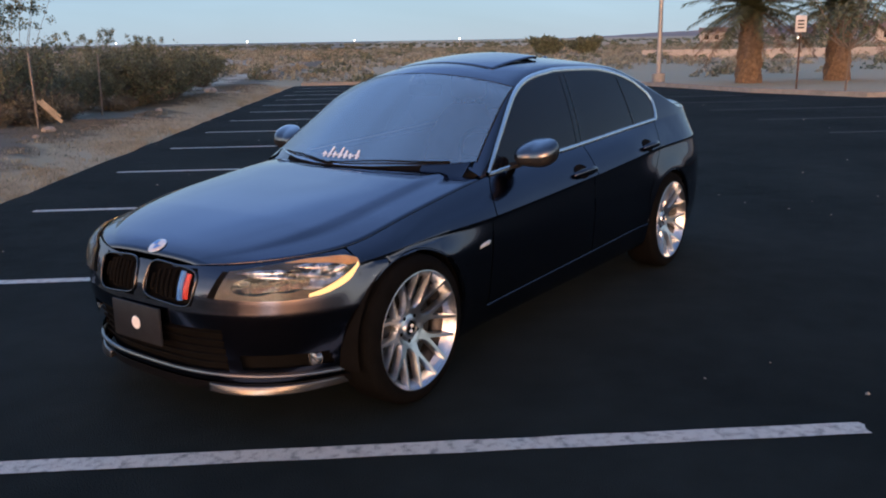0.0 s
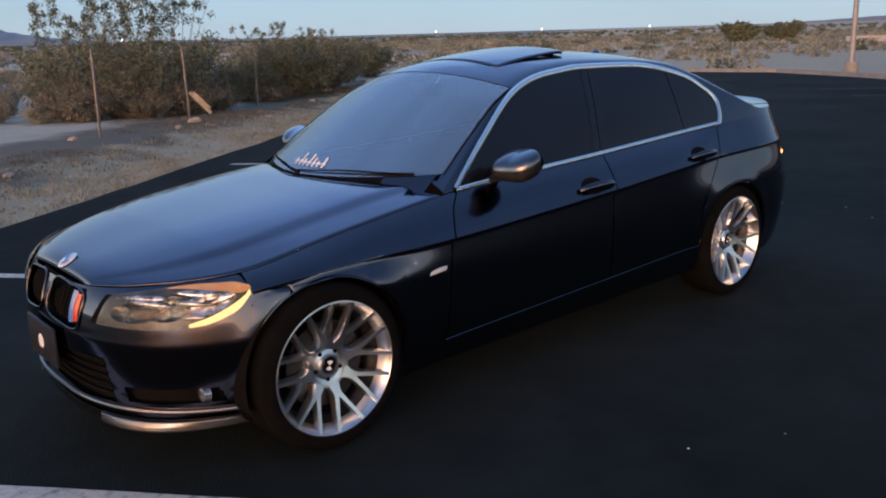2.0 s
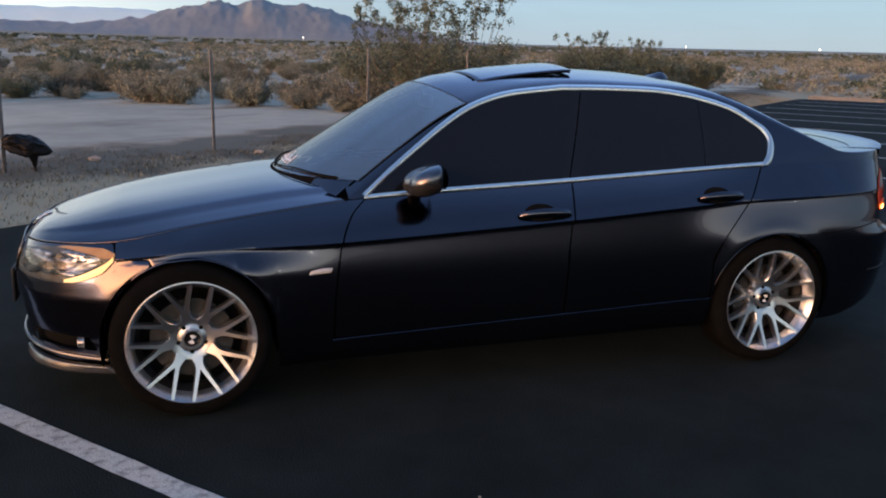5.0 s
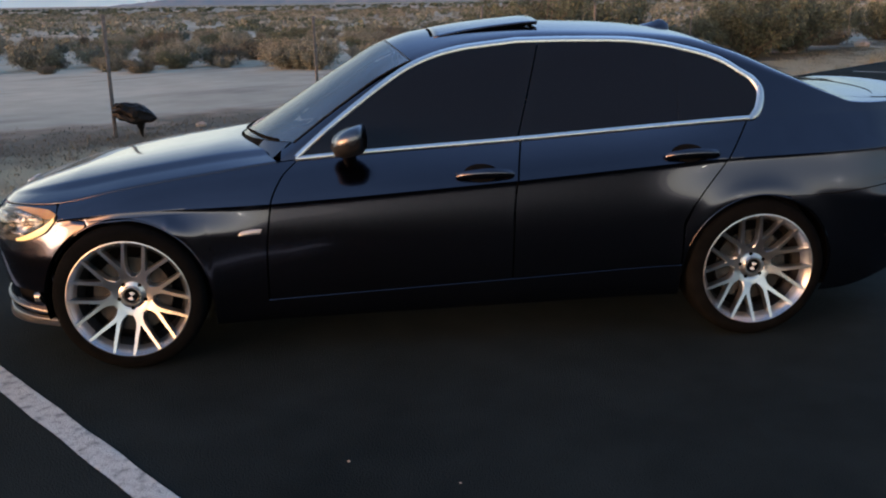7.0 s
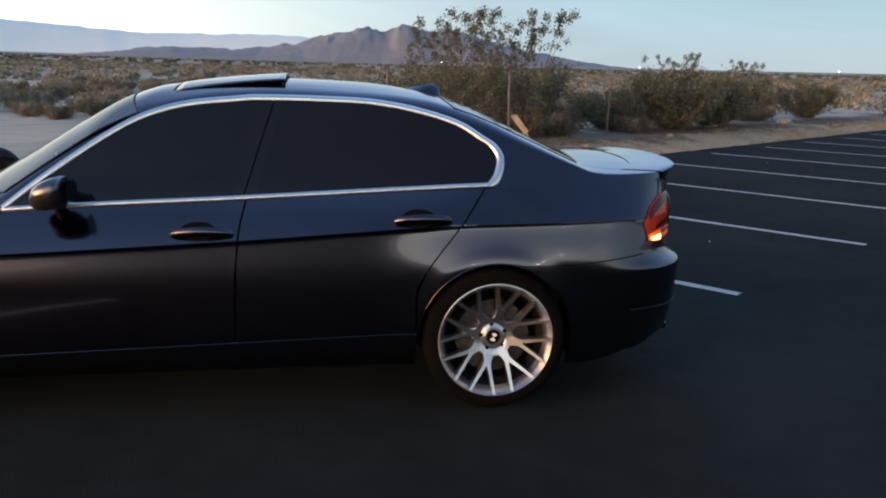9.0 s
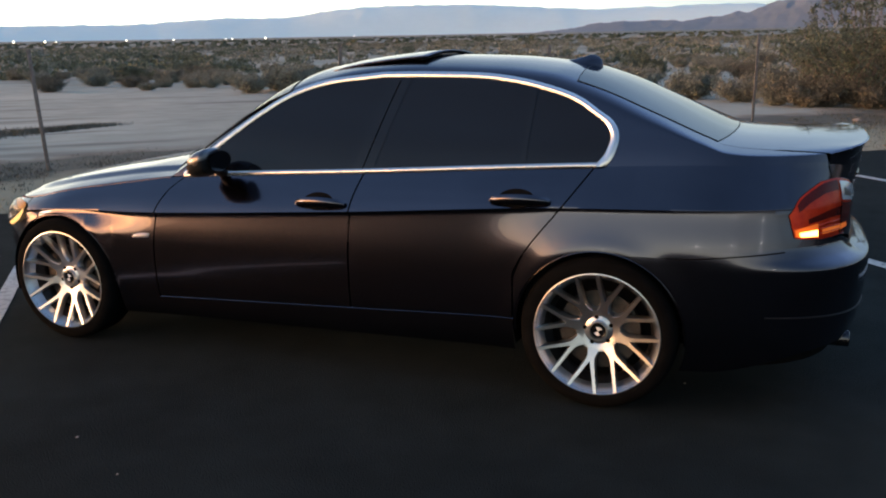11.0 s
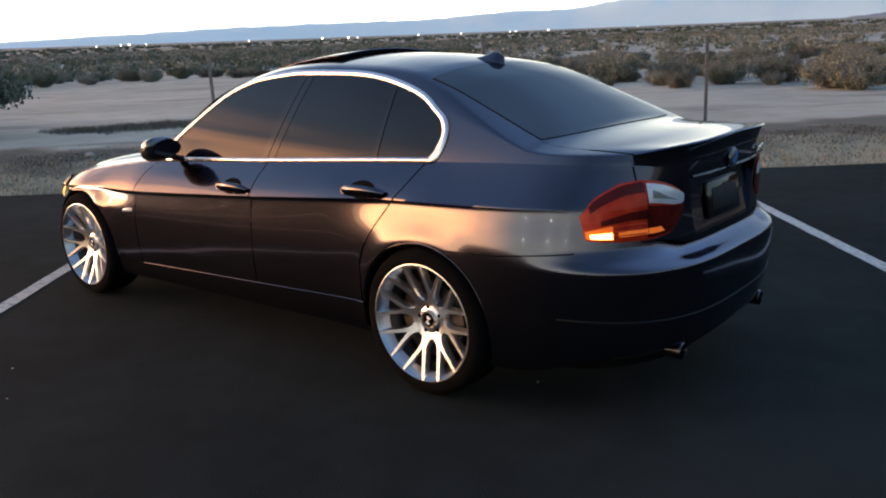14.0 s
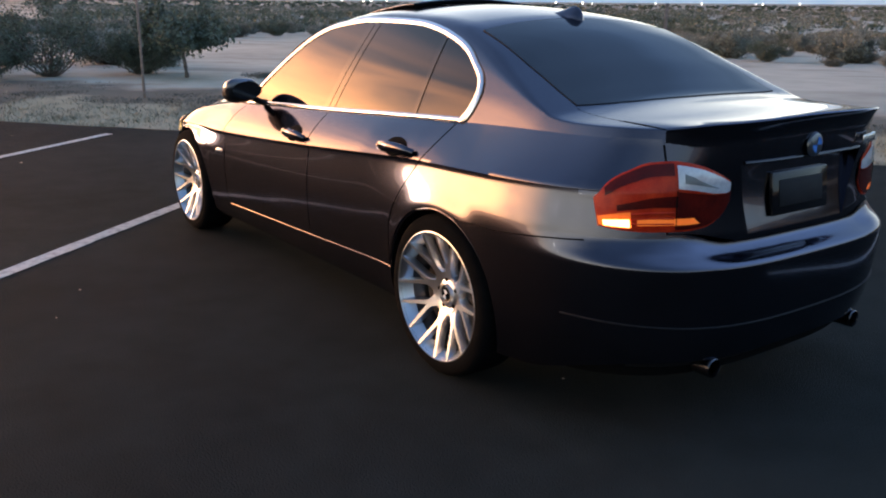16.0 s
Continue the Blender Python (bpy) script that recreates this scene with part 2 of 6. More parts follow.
BARK = material("grey_bark", (0.12, 0.095, 0.075), 0.85, 0, (0.2, 0.16, 0.13), 25, bump=0.6)
PALM_BARK = material("palm_boot_bark", (0.105, 0.068, 0.042), 0.85, 0, (0.20, 0.14, 0.09), 8, bump=0.7)
PALM_LEAF = material("palm_frond_green", (0.05, 0.062, 0.028), 0.6, 0, (0.10, 0.11, 0.055), 4, island=0.3)
BAG = material("black_plastic_bag", (0.005, 0.005, 0.005), 0.4, 0, (0.009, 0.009, 0.009), 12, bump=0.7, bump_scale=30, spec=0.2)
ROCK = material("pale_rock", (0.30, 0.25, 0.20), 0.85, 0, (0.42, 0.37, 0.31), 9, bump=0.6)
BOARD = material("weathered_board", (0.27, 0.23, 0.17), 0.8, 0, (0.38, 0.33, 0.25), 10, bump=0.4)
HOUSE_WALL = material("pale_stucco", (0.33, 0.32, 0.30), 0.85, 0, (0.42, 0.40, 0.38), 3)
HOUSE_ROOF = material("brown_shingle", (0.18, 0.12, 0.09), 0.85, 0, (0.26, 0.18, 0.14), 3)
FLOOD_GLOW = material("lot_floodlight", (1.0, 0.97, 0.92), 0.5, 0, emit=30.0)
LAMP_GLOW = material("distant_lamp", (1.0, 0.93, 0.82), 0.5, 0, emit=3.0)
SIGN_WHITE = material("sign_face", (0.7, 0.7, 0.68), 0.5, 0, (0.6, 0.6, 0.58), 5)
# distance haze is mixed into this rock colour as blue-grey
HILL_NEAR = material("hazed_hill_rock", (0.185, 0.215, 0.232), 0.95, 0, (0.225, 0.255, 0.268), 0.012, detail=12)
HILL_LOW = material("mauve_brown_slope", (0.215, 0.190, 0.185), 0.95, 0, (0.265, 0.235, 0.225), 0.01, detail=10)
# the far range's haze is painted into this pale blue
HILL_FAR = material("far_range_haze_tint", (0.70, 0.86, 0.82), 0.95, 0, (0.75, 0.905, 0.86), 0.004, detail=10)


def desert_material():
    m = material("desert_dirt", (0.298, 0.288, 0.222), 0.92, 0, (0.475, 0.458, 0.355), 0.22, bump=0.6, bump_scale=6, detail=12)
    nodes, links = m.node_tree.nodes, m.node_tree.links
    b = nodes["Principled BSDF"]
    base = b.inputs["Base Color"].links[0].from_socket
    pos = nodes.new("ShaderNodeNewGeometry")
    # low brush speckle that takes over from the single shrubs far out
    speck = nodes.new("ShaderNodeTexNoise")
    speck.inputs["Scale"].default_value, speck.inputs["Detail"].default_value = 0.09, 9
    links.new(pos.outputs["Position"], speck.inputs["Vector"])
    far = nodes.new("ShaderNodeVectorMath")
    far.operation = "LENGTH"
    links.new(pos.outputs["Position"], far.inputs[0])
    rng = nodes.new("ShaderNodeMapRange")
    rng.inputs["From Min"].default_value, rng.inputs["From Max"].default_value = 30, 170
    links.new(far.outputs["Value"], rng.inputs["Value"])
    cut = nodes.new("ShaderNodeMapRange")
    cut.inputs["From Min"].default_value, cut.inputs["From Max"].default_value = 0.40, 0.52
    links.new(speck.outputs["Fac"], cut.inputs["Value"])
    both = nodes.new("ShaderNodeMath")
    both.operation = "MULTIPLY"
    links.new(rng.outputs["Result"], both.inputs[0])
    links.new(cut.outputs["Result"], both.inputs[1])
    mix = nodes.new("ShaderNodeMixRGB")
    mix.inputs["Color2"].default_value = (0.122, 0.122, 0.088, 1)
    links.new(both.outputs[0], mix.inputs["Fac"])
    links.new(base, mix.inputs["Color1"])
    # matted dry grass along the lot, then a strip of dark churned dirt before the sand
    along = nodes.new("ShaderNodeVectorMath")
    along.operation = "DOT_PRODUCT"
    along.inputs[1].default_value = (math.sin(radians(40)), -math.cos(radians(40)), 0)
    links.new(pos.outputs["Position"], along.inputs[0])
    wob = nodes.new("ShaderNodeTexNoise")
    wob.inputs["Scale"].default_value, wob.inputs["Detail"].default_value = 0.8, 8
    links.new(pos.outputs["Position"], wob.inputs["Vector"])
    shift = nodes.new("ShaderNodeMath")
    shift.operation = "MULTIPLY_ADD"
    shift.inputs[1].default_value = 3.6
    links.new(wob.outputs["Fac"], shift.inputs[0])
    links.new(along.outputs["Value"], shift.inputs[2])
    scale = nodes.new("ShaderNodeMapRange")
    scale.inputs["From Min"].default_value, scale.inputs["From Max"].default_value = -7.4, -2.2
    links.new(shift.outputs[0], scale.inputs["Value"])
    strip = nodes.new("ShaderNodeValToRGB")
    stops = strip.color_ramp.elements
    stops[0].position, stops[0].color = 0.0, (0.5, 0.5, 0.5, 0.0)
    stops[1].position, stops[1].color = 1.0, (0.40, 0.345, 0.225, 0.95)
    for at, c in ((0.24, (0.20, 0.14, 0.09, 0.0)), (0.32, (0.20, 0.15, 0.10, 0.70)), (0.40, (0.092, 0.085, 0.060, 0.95)), (0.62, (0.098, 0.092, 0.062, 0.95)), (0.72, (0.33, 0.295, 0.185, 0.95))):
        e = stops.new(at)
        e.color = c
    links.new(scale.outputs["Result"], strip.inputs["Fac"])
    # dark weedy streaks that lie along the lot on the open sand
    across = nodes.new("ShaderNodeVectorMath")
    across.operation = "DOT_PRODUCT"
    across.inputs[1].default_value = (math.cos(radians(40)), math.sin(radians(40)), 0)
    links.new(pos.outputs["Position"], across.inputs[0])
    flat = nodes.new("ShaderNodeCombineXYZ")
    slow = nodes.new("ShaderNodeMath")
    slow.operation = "MULTIPLY"
    slow.inputs[1].default_value = 0.22
    links.new(across.outputs["Value"], slow.inputs[0])
    links.new(slow.outputs[0], flat.inputs["X"])
    links.new(along.outputs["Value"], flat.inputs["Y"])
    weedy = nodes.new("ShaderNodeTexNoise")
    weedy.inputs["Scale"].default_value, weedy.inputs["Detail"].default_value = 0.75, 8
    links.new(flat.outputs[0], weedy.inputs["Vector"])
    patch = nodes.new("ShaderNodeMapRange")
    patch.inputs["From Min"].default_value, patch.inputs["From Max"].default_value, patch.inputs["To Max"].default_value = 0.56, 0.68, 0.75
    links.new(weedy.outputs["Fac"], patch.inputs["Value"])
    sandy = nodes.new("ShaderNodeMixRGB")
    sandy.inputs["Color2"].default_value = (0.15, 0.135, 0.10, 1)
    links.new(patch.outputs["Result"], sandy.inputs["Fac"])
    links.new(mix.outputs["Color"], sandy.inputs["Color1"])
    last = nodes.new("ShaderNodeMixRGB")
    links.new(strip.outputs["Alpha"], last.inputs["Fac"])
    links.new(sandy.outputs["Color"], last.inputs["Color1"])
    links.new(strip.outputs["Color"], last.inputs["Color2"])
    links.new(last.outputs["Color"], b.inputs["Base Color"])
    return m


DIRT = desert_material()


def windscreen_material():
    m = bpy.data.materials.new("windscreen_glass")
    m.use_nodes = True
    nodes, links = m.node_tree.nodes, m.node_tree.links
    nodes.remove(nodes["Principled BSDF"])
    clear, gloss, fres, mix = (nodes.new(k) for k in ("ShaderNodeBsdfTransparent", "ShaderNodeBsdfGlossy", "ShaderNodeFresnel", "ShaderNodeMixShader"))
    clear.inputs["Color"].default_value = (0.85, 0.88, 0.90, 1)
    gloss.inputs["Roughness"].default_value = 0.03
    fres.inputs["IOR"].default_value = 3.9
    # pale diffuse layer added to brighten the glass, in place of reflected sky
    pale_lift, film = nodes.new("ShaderNodeBsdfDiffuse"), nodes.new("ShaderNodeMixShader")
    pale_lift.inputs["Color"].default_value = (0.62, 0.66, 0.70, 1)
    film.inputs["Fac"].default_value = 0.03
    links.new(clear.outputs["BSDF"], film.inputs[1])
    links.new(pale_lift.outputs["BSDF"], film.inputs[2])
    links.new(fres.outputs["Fac"], mix.inputs["Fac"])
    links.new(film.outputs["Shader"], mix.inputs[1])
    links.new(gloss.outputs["BSDF"], mix.inputs[2])
    links.new(mix.outputs["Shader"], nodes["Material Output"].inputs["Surface"])
    return m


WINDSCREEN = windscreen_material()


# ---- geometry helpers ----
def smooth_curve(*keys):
    """A monotone cubic through (x, value) pairs."""
    xs, ys = [k[0] for k in keys], [k[1] for k in keys]
    n = len(xs)
    d = [(ys[i + 1] - ys[i]) / (xs[i + 1] - xs[i]) for i in range(n - 1)]
    m = [d[0]] + [0 if d[i - 1] * d[i] <= 0 else 2 / (1 / d[i - 1] + 1 / d[i]) for i in range(1, n - 1)] + [d[-1]]

    def f(x):
        if x <= xs[0]:
            return ys[0]
        if x >= xs[-1]:
            return ys[-1]
        i = 0
        while xs[i + 1] < x:
            i += 1
        h = xs[i + 1] - xs[i]
        t = (x - xs[i]) / h
        return (ys[i] * (1 + 2 * t) * (1 - t) ** 2 + h * m[i] * t * (1 - t) ** 2
                + ys[i + 1] * t * t * (3 - 2 * t) + h * m[i + 1] * t * t * (t - 1))
    return f


def lerp(a, b, t):
    return a + (b - a) * t


class Geo:
    """Vertices and faces of one mesh."""

    def __init__(self):
        self.v, self.f = [], []

    def grid(self, fn, nu, nv, keep=None):
        base = len(self.v)
        for j in range(nv + 1):
            for i in range(nu + 1):
                self.v.append(tuple(fn(i / nu, j / nv)))
        for j in range(nv):
            for i in range(nu):
                a = base + j * (nu + 1) + i
                if keep is None or keep((i + 0.5) / nu, (j + 0.5) / nv):
                    self.f.append((a, a + 1, a + nu + 2, a + nu + 1))
        return self

    def box(self, x0, y0, z0, x1, y1, z1, bevel=0.0):
        bm = bmesh.new()
        bmesh.ops.create_cube(bm, size=1)
        for v in bm.verts:
            v.co = ((x0 + x1) / 2 + v.co.x * (x1 - x0), (y0 + y1) / 2 + v.co.y * (y1 - y0), (z0 + z1) / 2 + v.co.z * (z1 - z0))
        if bevel:
            bmesh.ops.bevel(bm, geom=bm.edges[:], offset=bevel, segments=2, affect="EDGES", profile=0.5)
        self.take(bm)
        return self

    def take(self, bm, m=None):
        base = len(self.v)
        bm.verts.index_update()
        for v in bm.verts:
            self.v.append(tuple(m @ v.co if m else v.co))
        for f in bm.faces:
            self.f.append(tuple(base + v.index for v in f.verts))
        bm.free()

    def tube(self, path, radius, n=8, closed=False, flat=1.0):
        base, k = len(self.v), len(path)
        for i, p in enumerate(path):
            p = Vector(p)
            a = Vector(path[(i - 1) % k] if closed or i else path[0])
            b = Vector(path[(i + 1) % k] if closed or i < k - 1 else path[-1])
            t = (b - a).normalized()
            side = t.cross(Vector((0, 0, 1)))
            side = side.normalized() if side.length > 1e-3 else Vector((1, 0, 0))
            up = side.cross(t)
            r = radius(i / max(1, k - 1)) if callable(radius) else radius
            for j in range(n):
                w = 2 * math.pi * j / n
                self.v.append(tuple(p + side * (r * math.cos(w)) + up * (r * flat * math.sin(w))))
        for i in range(k if closed else k - 1):
            for j in range(n):
                a, b = base + i * n + j, base + ((i + 1) % k) * n + j
                c, d2 = base + ((i + 1) % k) * n + (j + 1) % n, base + i * n + (j + 1) % n
                self.f.append((a, b, c, d2))
        if not closed:
            self.f.append(tuple(base + j for j in range(n))[::-1])
            self.f.append(tuple(base + (k - 1) * n + j for j in range(n)))
        return self

    def lathe(self, profile, n=48, axis="y", at=(0, 0, 0)):
        """Turns (radius, offset) pairs round an axis through a point."""
        base, k = len(self.v), len(profile)
        for i in range(n):
            w = 2 * math.pi * i / n
            for r, o in profile:
                c, s = r * math.cos(w), r * math.sin(w)
                p = {"y": (c, o, s), "x": (o, c, s), "z": (c, s, o)}[axis]
                self.v.append((at[0] + p[0], at[1] + p[1], at[2] + p[2]))
        for i in range(n):
            for j in range(k - 1):
                a, b = base + i * k + j, base + ((i + 1) % n) * k + j
                self.f.append((a, b, b + 1, a + 1))
        return self

    def mesh(self, name, mat, smooth=True, normals=False):
        me = bpy.data.meshes.new(name)
        me.from_pydata(self.v, [], self.f)
        if normals:
            bm = bmesh.new()
            bm.from_mesh(me)
            bmesh.ops.recalc_face_normals(bm, faces=bm.faces[:])
            bm.to_mesh(me)
            bm.free()
        me.materials.append(mat)
        if smooth:
            me.polygons.foreach_set("use_smooth", [True] * len(me.polygons))
            me.set_sharp_from_angle(angle=radians(38))
        me.update()
        return me


def part(name, geo, mat, parent=None, label="", smooth=True):
    ob = new(name, geo.mesh(name, mat, smooth, True))
    if parent:
        ob.parent = parent
    return tagged(ob, label)


def thing(name, label, category, group="", kind="", at=None):
    ob = new(name)
    if at is not None:
        ob.matrix_world = at
    return tagged(ob, label, category, group, kind)


# ---- the parking lot and the desert ----
# a runs across the stalls, b along the stripes towards the aisle
STALL = radians(40.0)
A_DIR, B_DIR = Vector((math.cos(STALL), math.sin(STALL), 0)), Vector((math.sin(STALL), -math.cos(STALL), 0))


def lot(a, b, z=0.0):
    return A_DIR * a + B_DIR * b + Vector((0, 0, z))


def lot_ab(x, y):
    p = Vector((x, y, 0))
    return p.dot(A_DIR), p.dot(B_DIR)


def terrain(x, y):
    r = math.hypot(x, y)
    a, b = lot_ab(x, y)
    rise = max(0.0, r - 45) * 0.0105
    off = max(0.0, min(1.0, (-b - 4.2) / 1.5))
    dune = noise.noise(Vector((x * 0.12, y * 0.12, 0))) * 0.16 + noise.noise(Vector((x * 0.5, y * 0.5, 3))) * 0.05
    out = off if r < 40 else 1.0
    berm = 0.13 * max(0.0, min(1.0, (-b - 4.3) / 1.7))
    return -0.05 + rise + out * (0.06 + berm + dune * min(0.8, 0.3 + r / 60))


def make_ground():
    g = Geo()
    rings = [0.0] + [1.2 * 1.055 ** i for i in range(156)]
    seg = 220
    g.v.append((0, 0, terrain(0, 0)))
    for r in rings[1:]:
        for i in range(seg):
            w = 2 * math.pi * i / seg
            x, y = r * math.cos(w), r * math.sin(w)
            g.v.append((x, y, terrain(x, y)))
    for i in range(seg):
        g.f.append((0, 1 + i, 1 + (i + 1) % seg))
    for j in range(len(rings) - 2):
        for i in range(seg):
            a, b = 1 + j * seg + i, 1 + j * seg + (i + 1) % seg
            g.f.append((a, a + seg, b + seg, b))
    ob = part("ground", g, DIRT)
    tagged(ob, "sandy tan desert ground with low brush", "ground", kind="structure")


def make_lot():
    g = Geo()
    rnd = random.Random(5)
    edge = [(a, -4.3 + rnd.uniform(-0.025, 0.025)) for a in np.arange(-40, 33.1, 0.5)]
    edge += [(33.2, 2), (32.6, 5.5), (30.5, 8.2), (26, 9.6), (21, 10.8), (17.5, 12.6), (16, 16), (16, 45), (-40, 45)]
    n = len(edge)
    for a, b in edge:
        g.v.append(tuple(lot(a, b, 0.0)))
    for a, b in edge:
        g.v.append(tuple(lot(a, b, -0.08)))
    g.f.append(tuple(range(n)))
    for i in range(n):
        g.f.append((i, (i + 1) % n, n + (i + 1) % n, n + i))
    ob = part("parking_lot", g, ASPHALT, smooth=False)
    tagged(ob, "dark sealed asphalt parking lot with worn white stall lines", "parking lot", kind="structure")
    for row, (b0, b1, ks) in enumerate((((-3.8, 1.48, range(-8, 13))), (7.0, 12.0, range(4, 7)), (7.0, 10.2, range(7, 9)))):
        for k in ks:
            a0 = -2.05 + 2.7 * k
            s = Geo()
            h, m = 0.05, 40
            cut0, cut1 = rnd.uniform(-0.05, 0.05), rnd.uniform(-0.06, 0.06)

            def line(u, v):
                b = lerp(b0 + cut0, (b1 if row or k != 1 else 0.2) + cut1, v)
                wob = 0.006 * noise.noise(Vector((b * 4, k * 3.1, u * 9)))
                ragged = 0.03 * noise.noise(Vector((u * 7, k * 5.0, 1))) if v in (0.0, 1.0) else 0
                return lot(a0 + lerp(-h, h, u) + (wob if u in (0.0, 1.0) else 0), b + ragged, 0.004)
            s.grid(line, 4, m)
            part("stall_line", s, LINE_PAINT if row == 0 else FADED_LINE, ob, "worn white painted line" if row == 0 else "almost worn away painted line", smooth=False)


make_ground()
make_lot()


# ---- hills on the horizon ----
def hill_range(name, label, az0, az1, dist, height, seed, mat, depth, rough=0.65, folds=0.30):
    """A ridge seen from azimuth az0 to az1 (degrees from +y towards +x), with folded flanks."""
    g = Geo()
    seed_v = Vector((seed, seed * 2.3, 0))

    def flank(u, v):
        az = radians(lerp(az0, az1, u))
        ridge = height(lerp(az0, az1, u))
        d = dist + depth * v
        crest = math.sin(math.pi * min(1.0, v * 1.25) / 2) if v < 0.8 else 1 - (v - 0.8) * 2
        gul = noise.fractal(Vector((u * (az1 - az0) * 0.85, v * 2.2, 0)) + seed_v, rough, 2.1, 8) * folds * ridge * (0.3 + v)
        base = (d - 45) * 0.0105 - 3
        top = math.tan(radians(ridge)) * dist
        z = lerp(base, max(base, top * (d / dist)), crest) + (math.tan(radians(1)) * dist) * gul * 0.35
        return (d * math.sin(az), d * math.cos(az), z)
    g.grid(flank, 260, 36)
    ob = part(name, g, mat)
    tagged(ob, label, "hills", kind="structure")


hill_range("backdrop_near_hills", "rocky desert hills beyond the brush, haze put into their blue-grey", -16, 21, 2300,
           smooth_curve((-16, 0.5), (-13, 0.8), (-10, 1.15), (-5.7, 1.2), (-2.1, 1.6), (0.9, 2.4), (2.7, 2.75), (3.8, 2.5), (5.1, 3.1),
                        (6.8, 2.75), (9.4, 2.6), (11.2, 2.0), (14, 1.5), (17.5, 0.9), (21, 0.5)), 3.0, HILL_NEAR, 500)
hill_range("backdrop_far_range", "mountain range on the horizon with haze painted in as pale blue", -75, 6, 3600,
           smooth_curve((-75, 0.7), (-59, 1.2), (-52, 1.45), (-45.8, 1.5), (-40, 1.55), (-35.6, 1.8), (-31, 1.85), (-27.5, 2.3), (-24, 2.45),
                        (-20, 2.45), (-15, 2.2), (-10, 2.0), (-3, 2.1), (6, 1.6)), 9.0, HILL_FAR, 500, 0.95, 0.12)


hill_range("backdrop_low_rise", "low mauve brown rise at the edge of the plain", 55, 104, 2500,
           smooth_curve((55, 0.30), (61.7, 0.59), (65.2, 0.72), (69, 0.88), (80, 1.15), (104, 0.9)), 5.0, HILL_LOW, 500, 0.8, 0.10)


# ---- the car: front at -x, its left side at -y ----
HUB_X, HUB_Z, ARCH = 1.38, 0.32, 0.347
FRONT_X, REAR_X = -1.35, 1.5
nose = smooth_curve((0.15, -2.070), (0.20, -2.085), (0.30, -2.103), (0.487, -2.117), (0.492, -2.116), (0.565, -2.106), (0.62, -2.086), (0.70, -2.045), (0.80, -1.98))
tail = smooth_curve((0.15, 2.28), (0.22, 2.33), (0.40, 2.385), (0.612, 2.402), (0.620, 2.398), (0.66, 2.345), (0.70, 2.32), (0.80, 2.315), (0.95, 2.33), (1.05, 2.34))
crease_z = smooth_curve((-2.2, 0.60), (-1.7, 0.655), (-1.38, 0.685), (-0.87, 0.70), (0.25, 0.762), (1.17, 0.822), (2.1, 0.845), (2.4, 0.85))
belt_z = smooth_curve((-2.1, 0.655), (-1.9, 0.69), (-1.66, 0.715), (-1.38, 0.77), (-1.0, 0.825), (-0.65, 0.868), (0.3, 0.921), (1.34, 0.981), (1.8, 1.0), (2.35, 1.005))
belt_y = smooth_curve((-2.1, 0.76), (-1.7, 0.755), (-1.38, 0.745), (-0.65, 0.728), (1.34, 0.728), (1.8, 0.729), (2.35, 0.728))
flank_y = smooth_curve((-2.2, 0.84), (-1.38, 0.845), (-0.6, 0.842), (0.4, 0.846), (1.38, 0.846), (2.4, 0.82))
roof_z = smooth_curve((-0.97, 0.895), (-0.7, 1.06), (-0.45, 1.215), (-0.25, 1.325), (-0.1, 1.372), (0.15, 1.402), (0.45, 1.415), (0.8, 1.405),
                      (1.1, 1.372), (1.3, 1.315), (1.55, 1.208), (1.75, 1.115), (1.83, 1.085), (1.92, 1.075), (2.1, 1.068), (2.34, 1.055))
crown = smooth_curve((-0.97, 0.33), (-0.15, 0.34), (0.2, 0.24), (0.8, 0.19), (1.1, 0.14), (1.5, 0.115), (1.8, 0.085), (2.34, 0.08))
hood_z = smooth_curve((-2.05, 0.668), (-2.0, 0.702), (-1.9, 0.732), (-1.7, 0.778), (-1.45, 0.822), (-1.2, 0.858), (-0.95, 0.888), (-0.6, 0.90))


wide_z = smooth_curve((-2.2, 0.487), (-1.62, 0.497), (-1.38, 0.60), (-0.8, 0.56), (0.7, 0.56), (1.38, 0.64), (2.4, 0.645))
shoulder = smooth_curve((-2.2, 1.0), (-1.2, 1.0), (-0.72, 0.0), (0.78, 0.0), (1.24, 1.0), (2.4, 1.0))


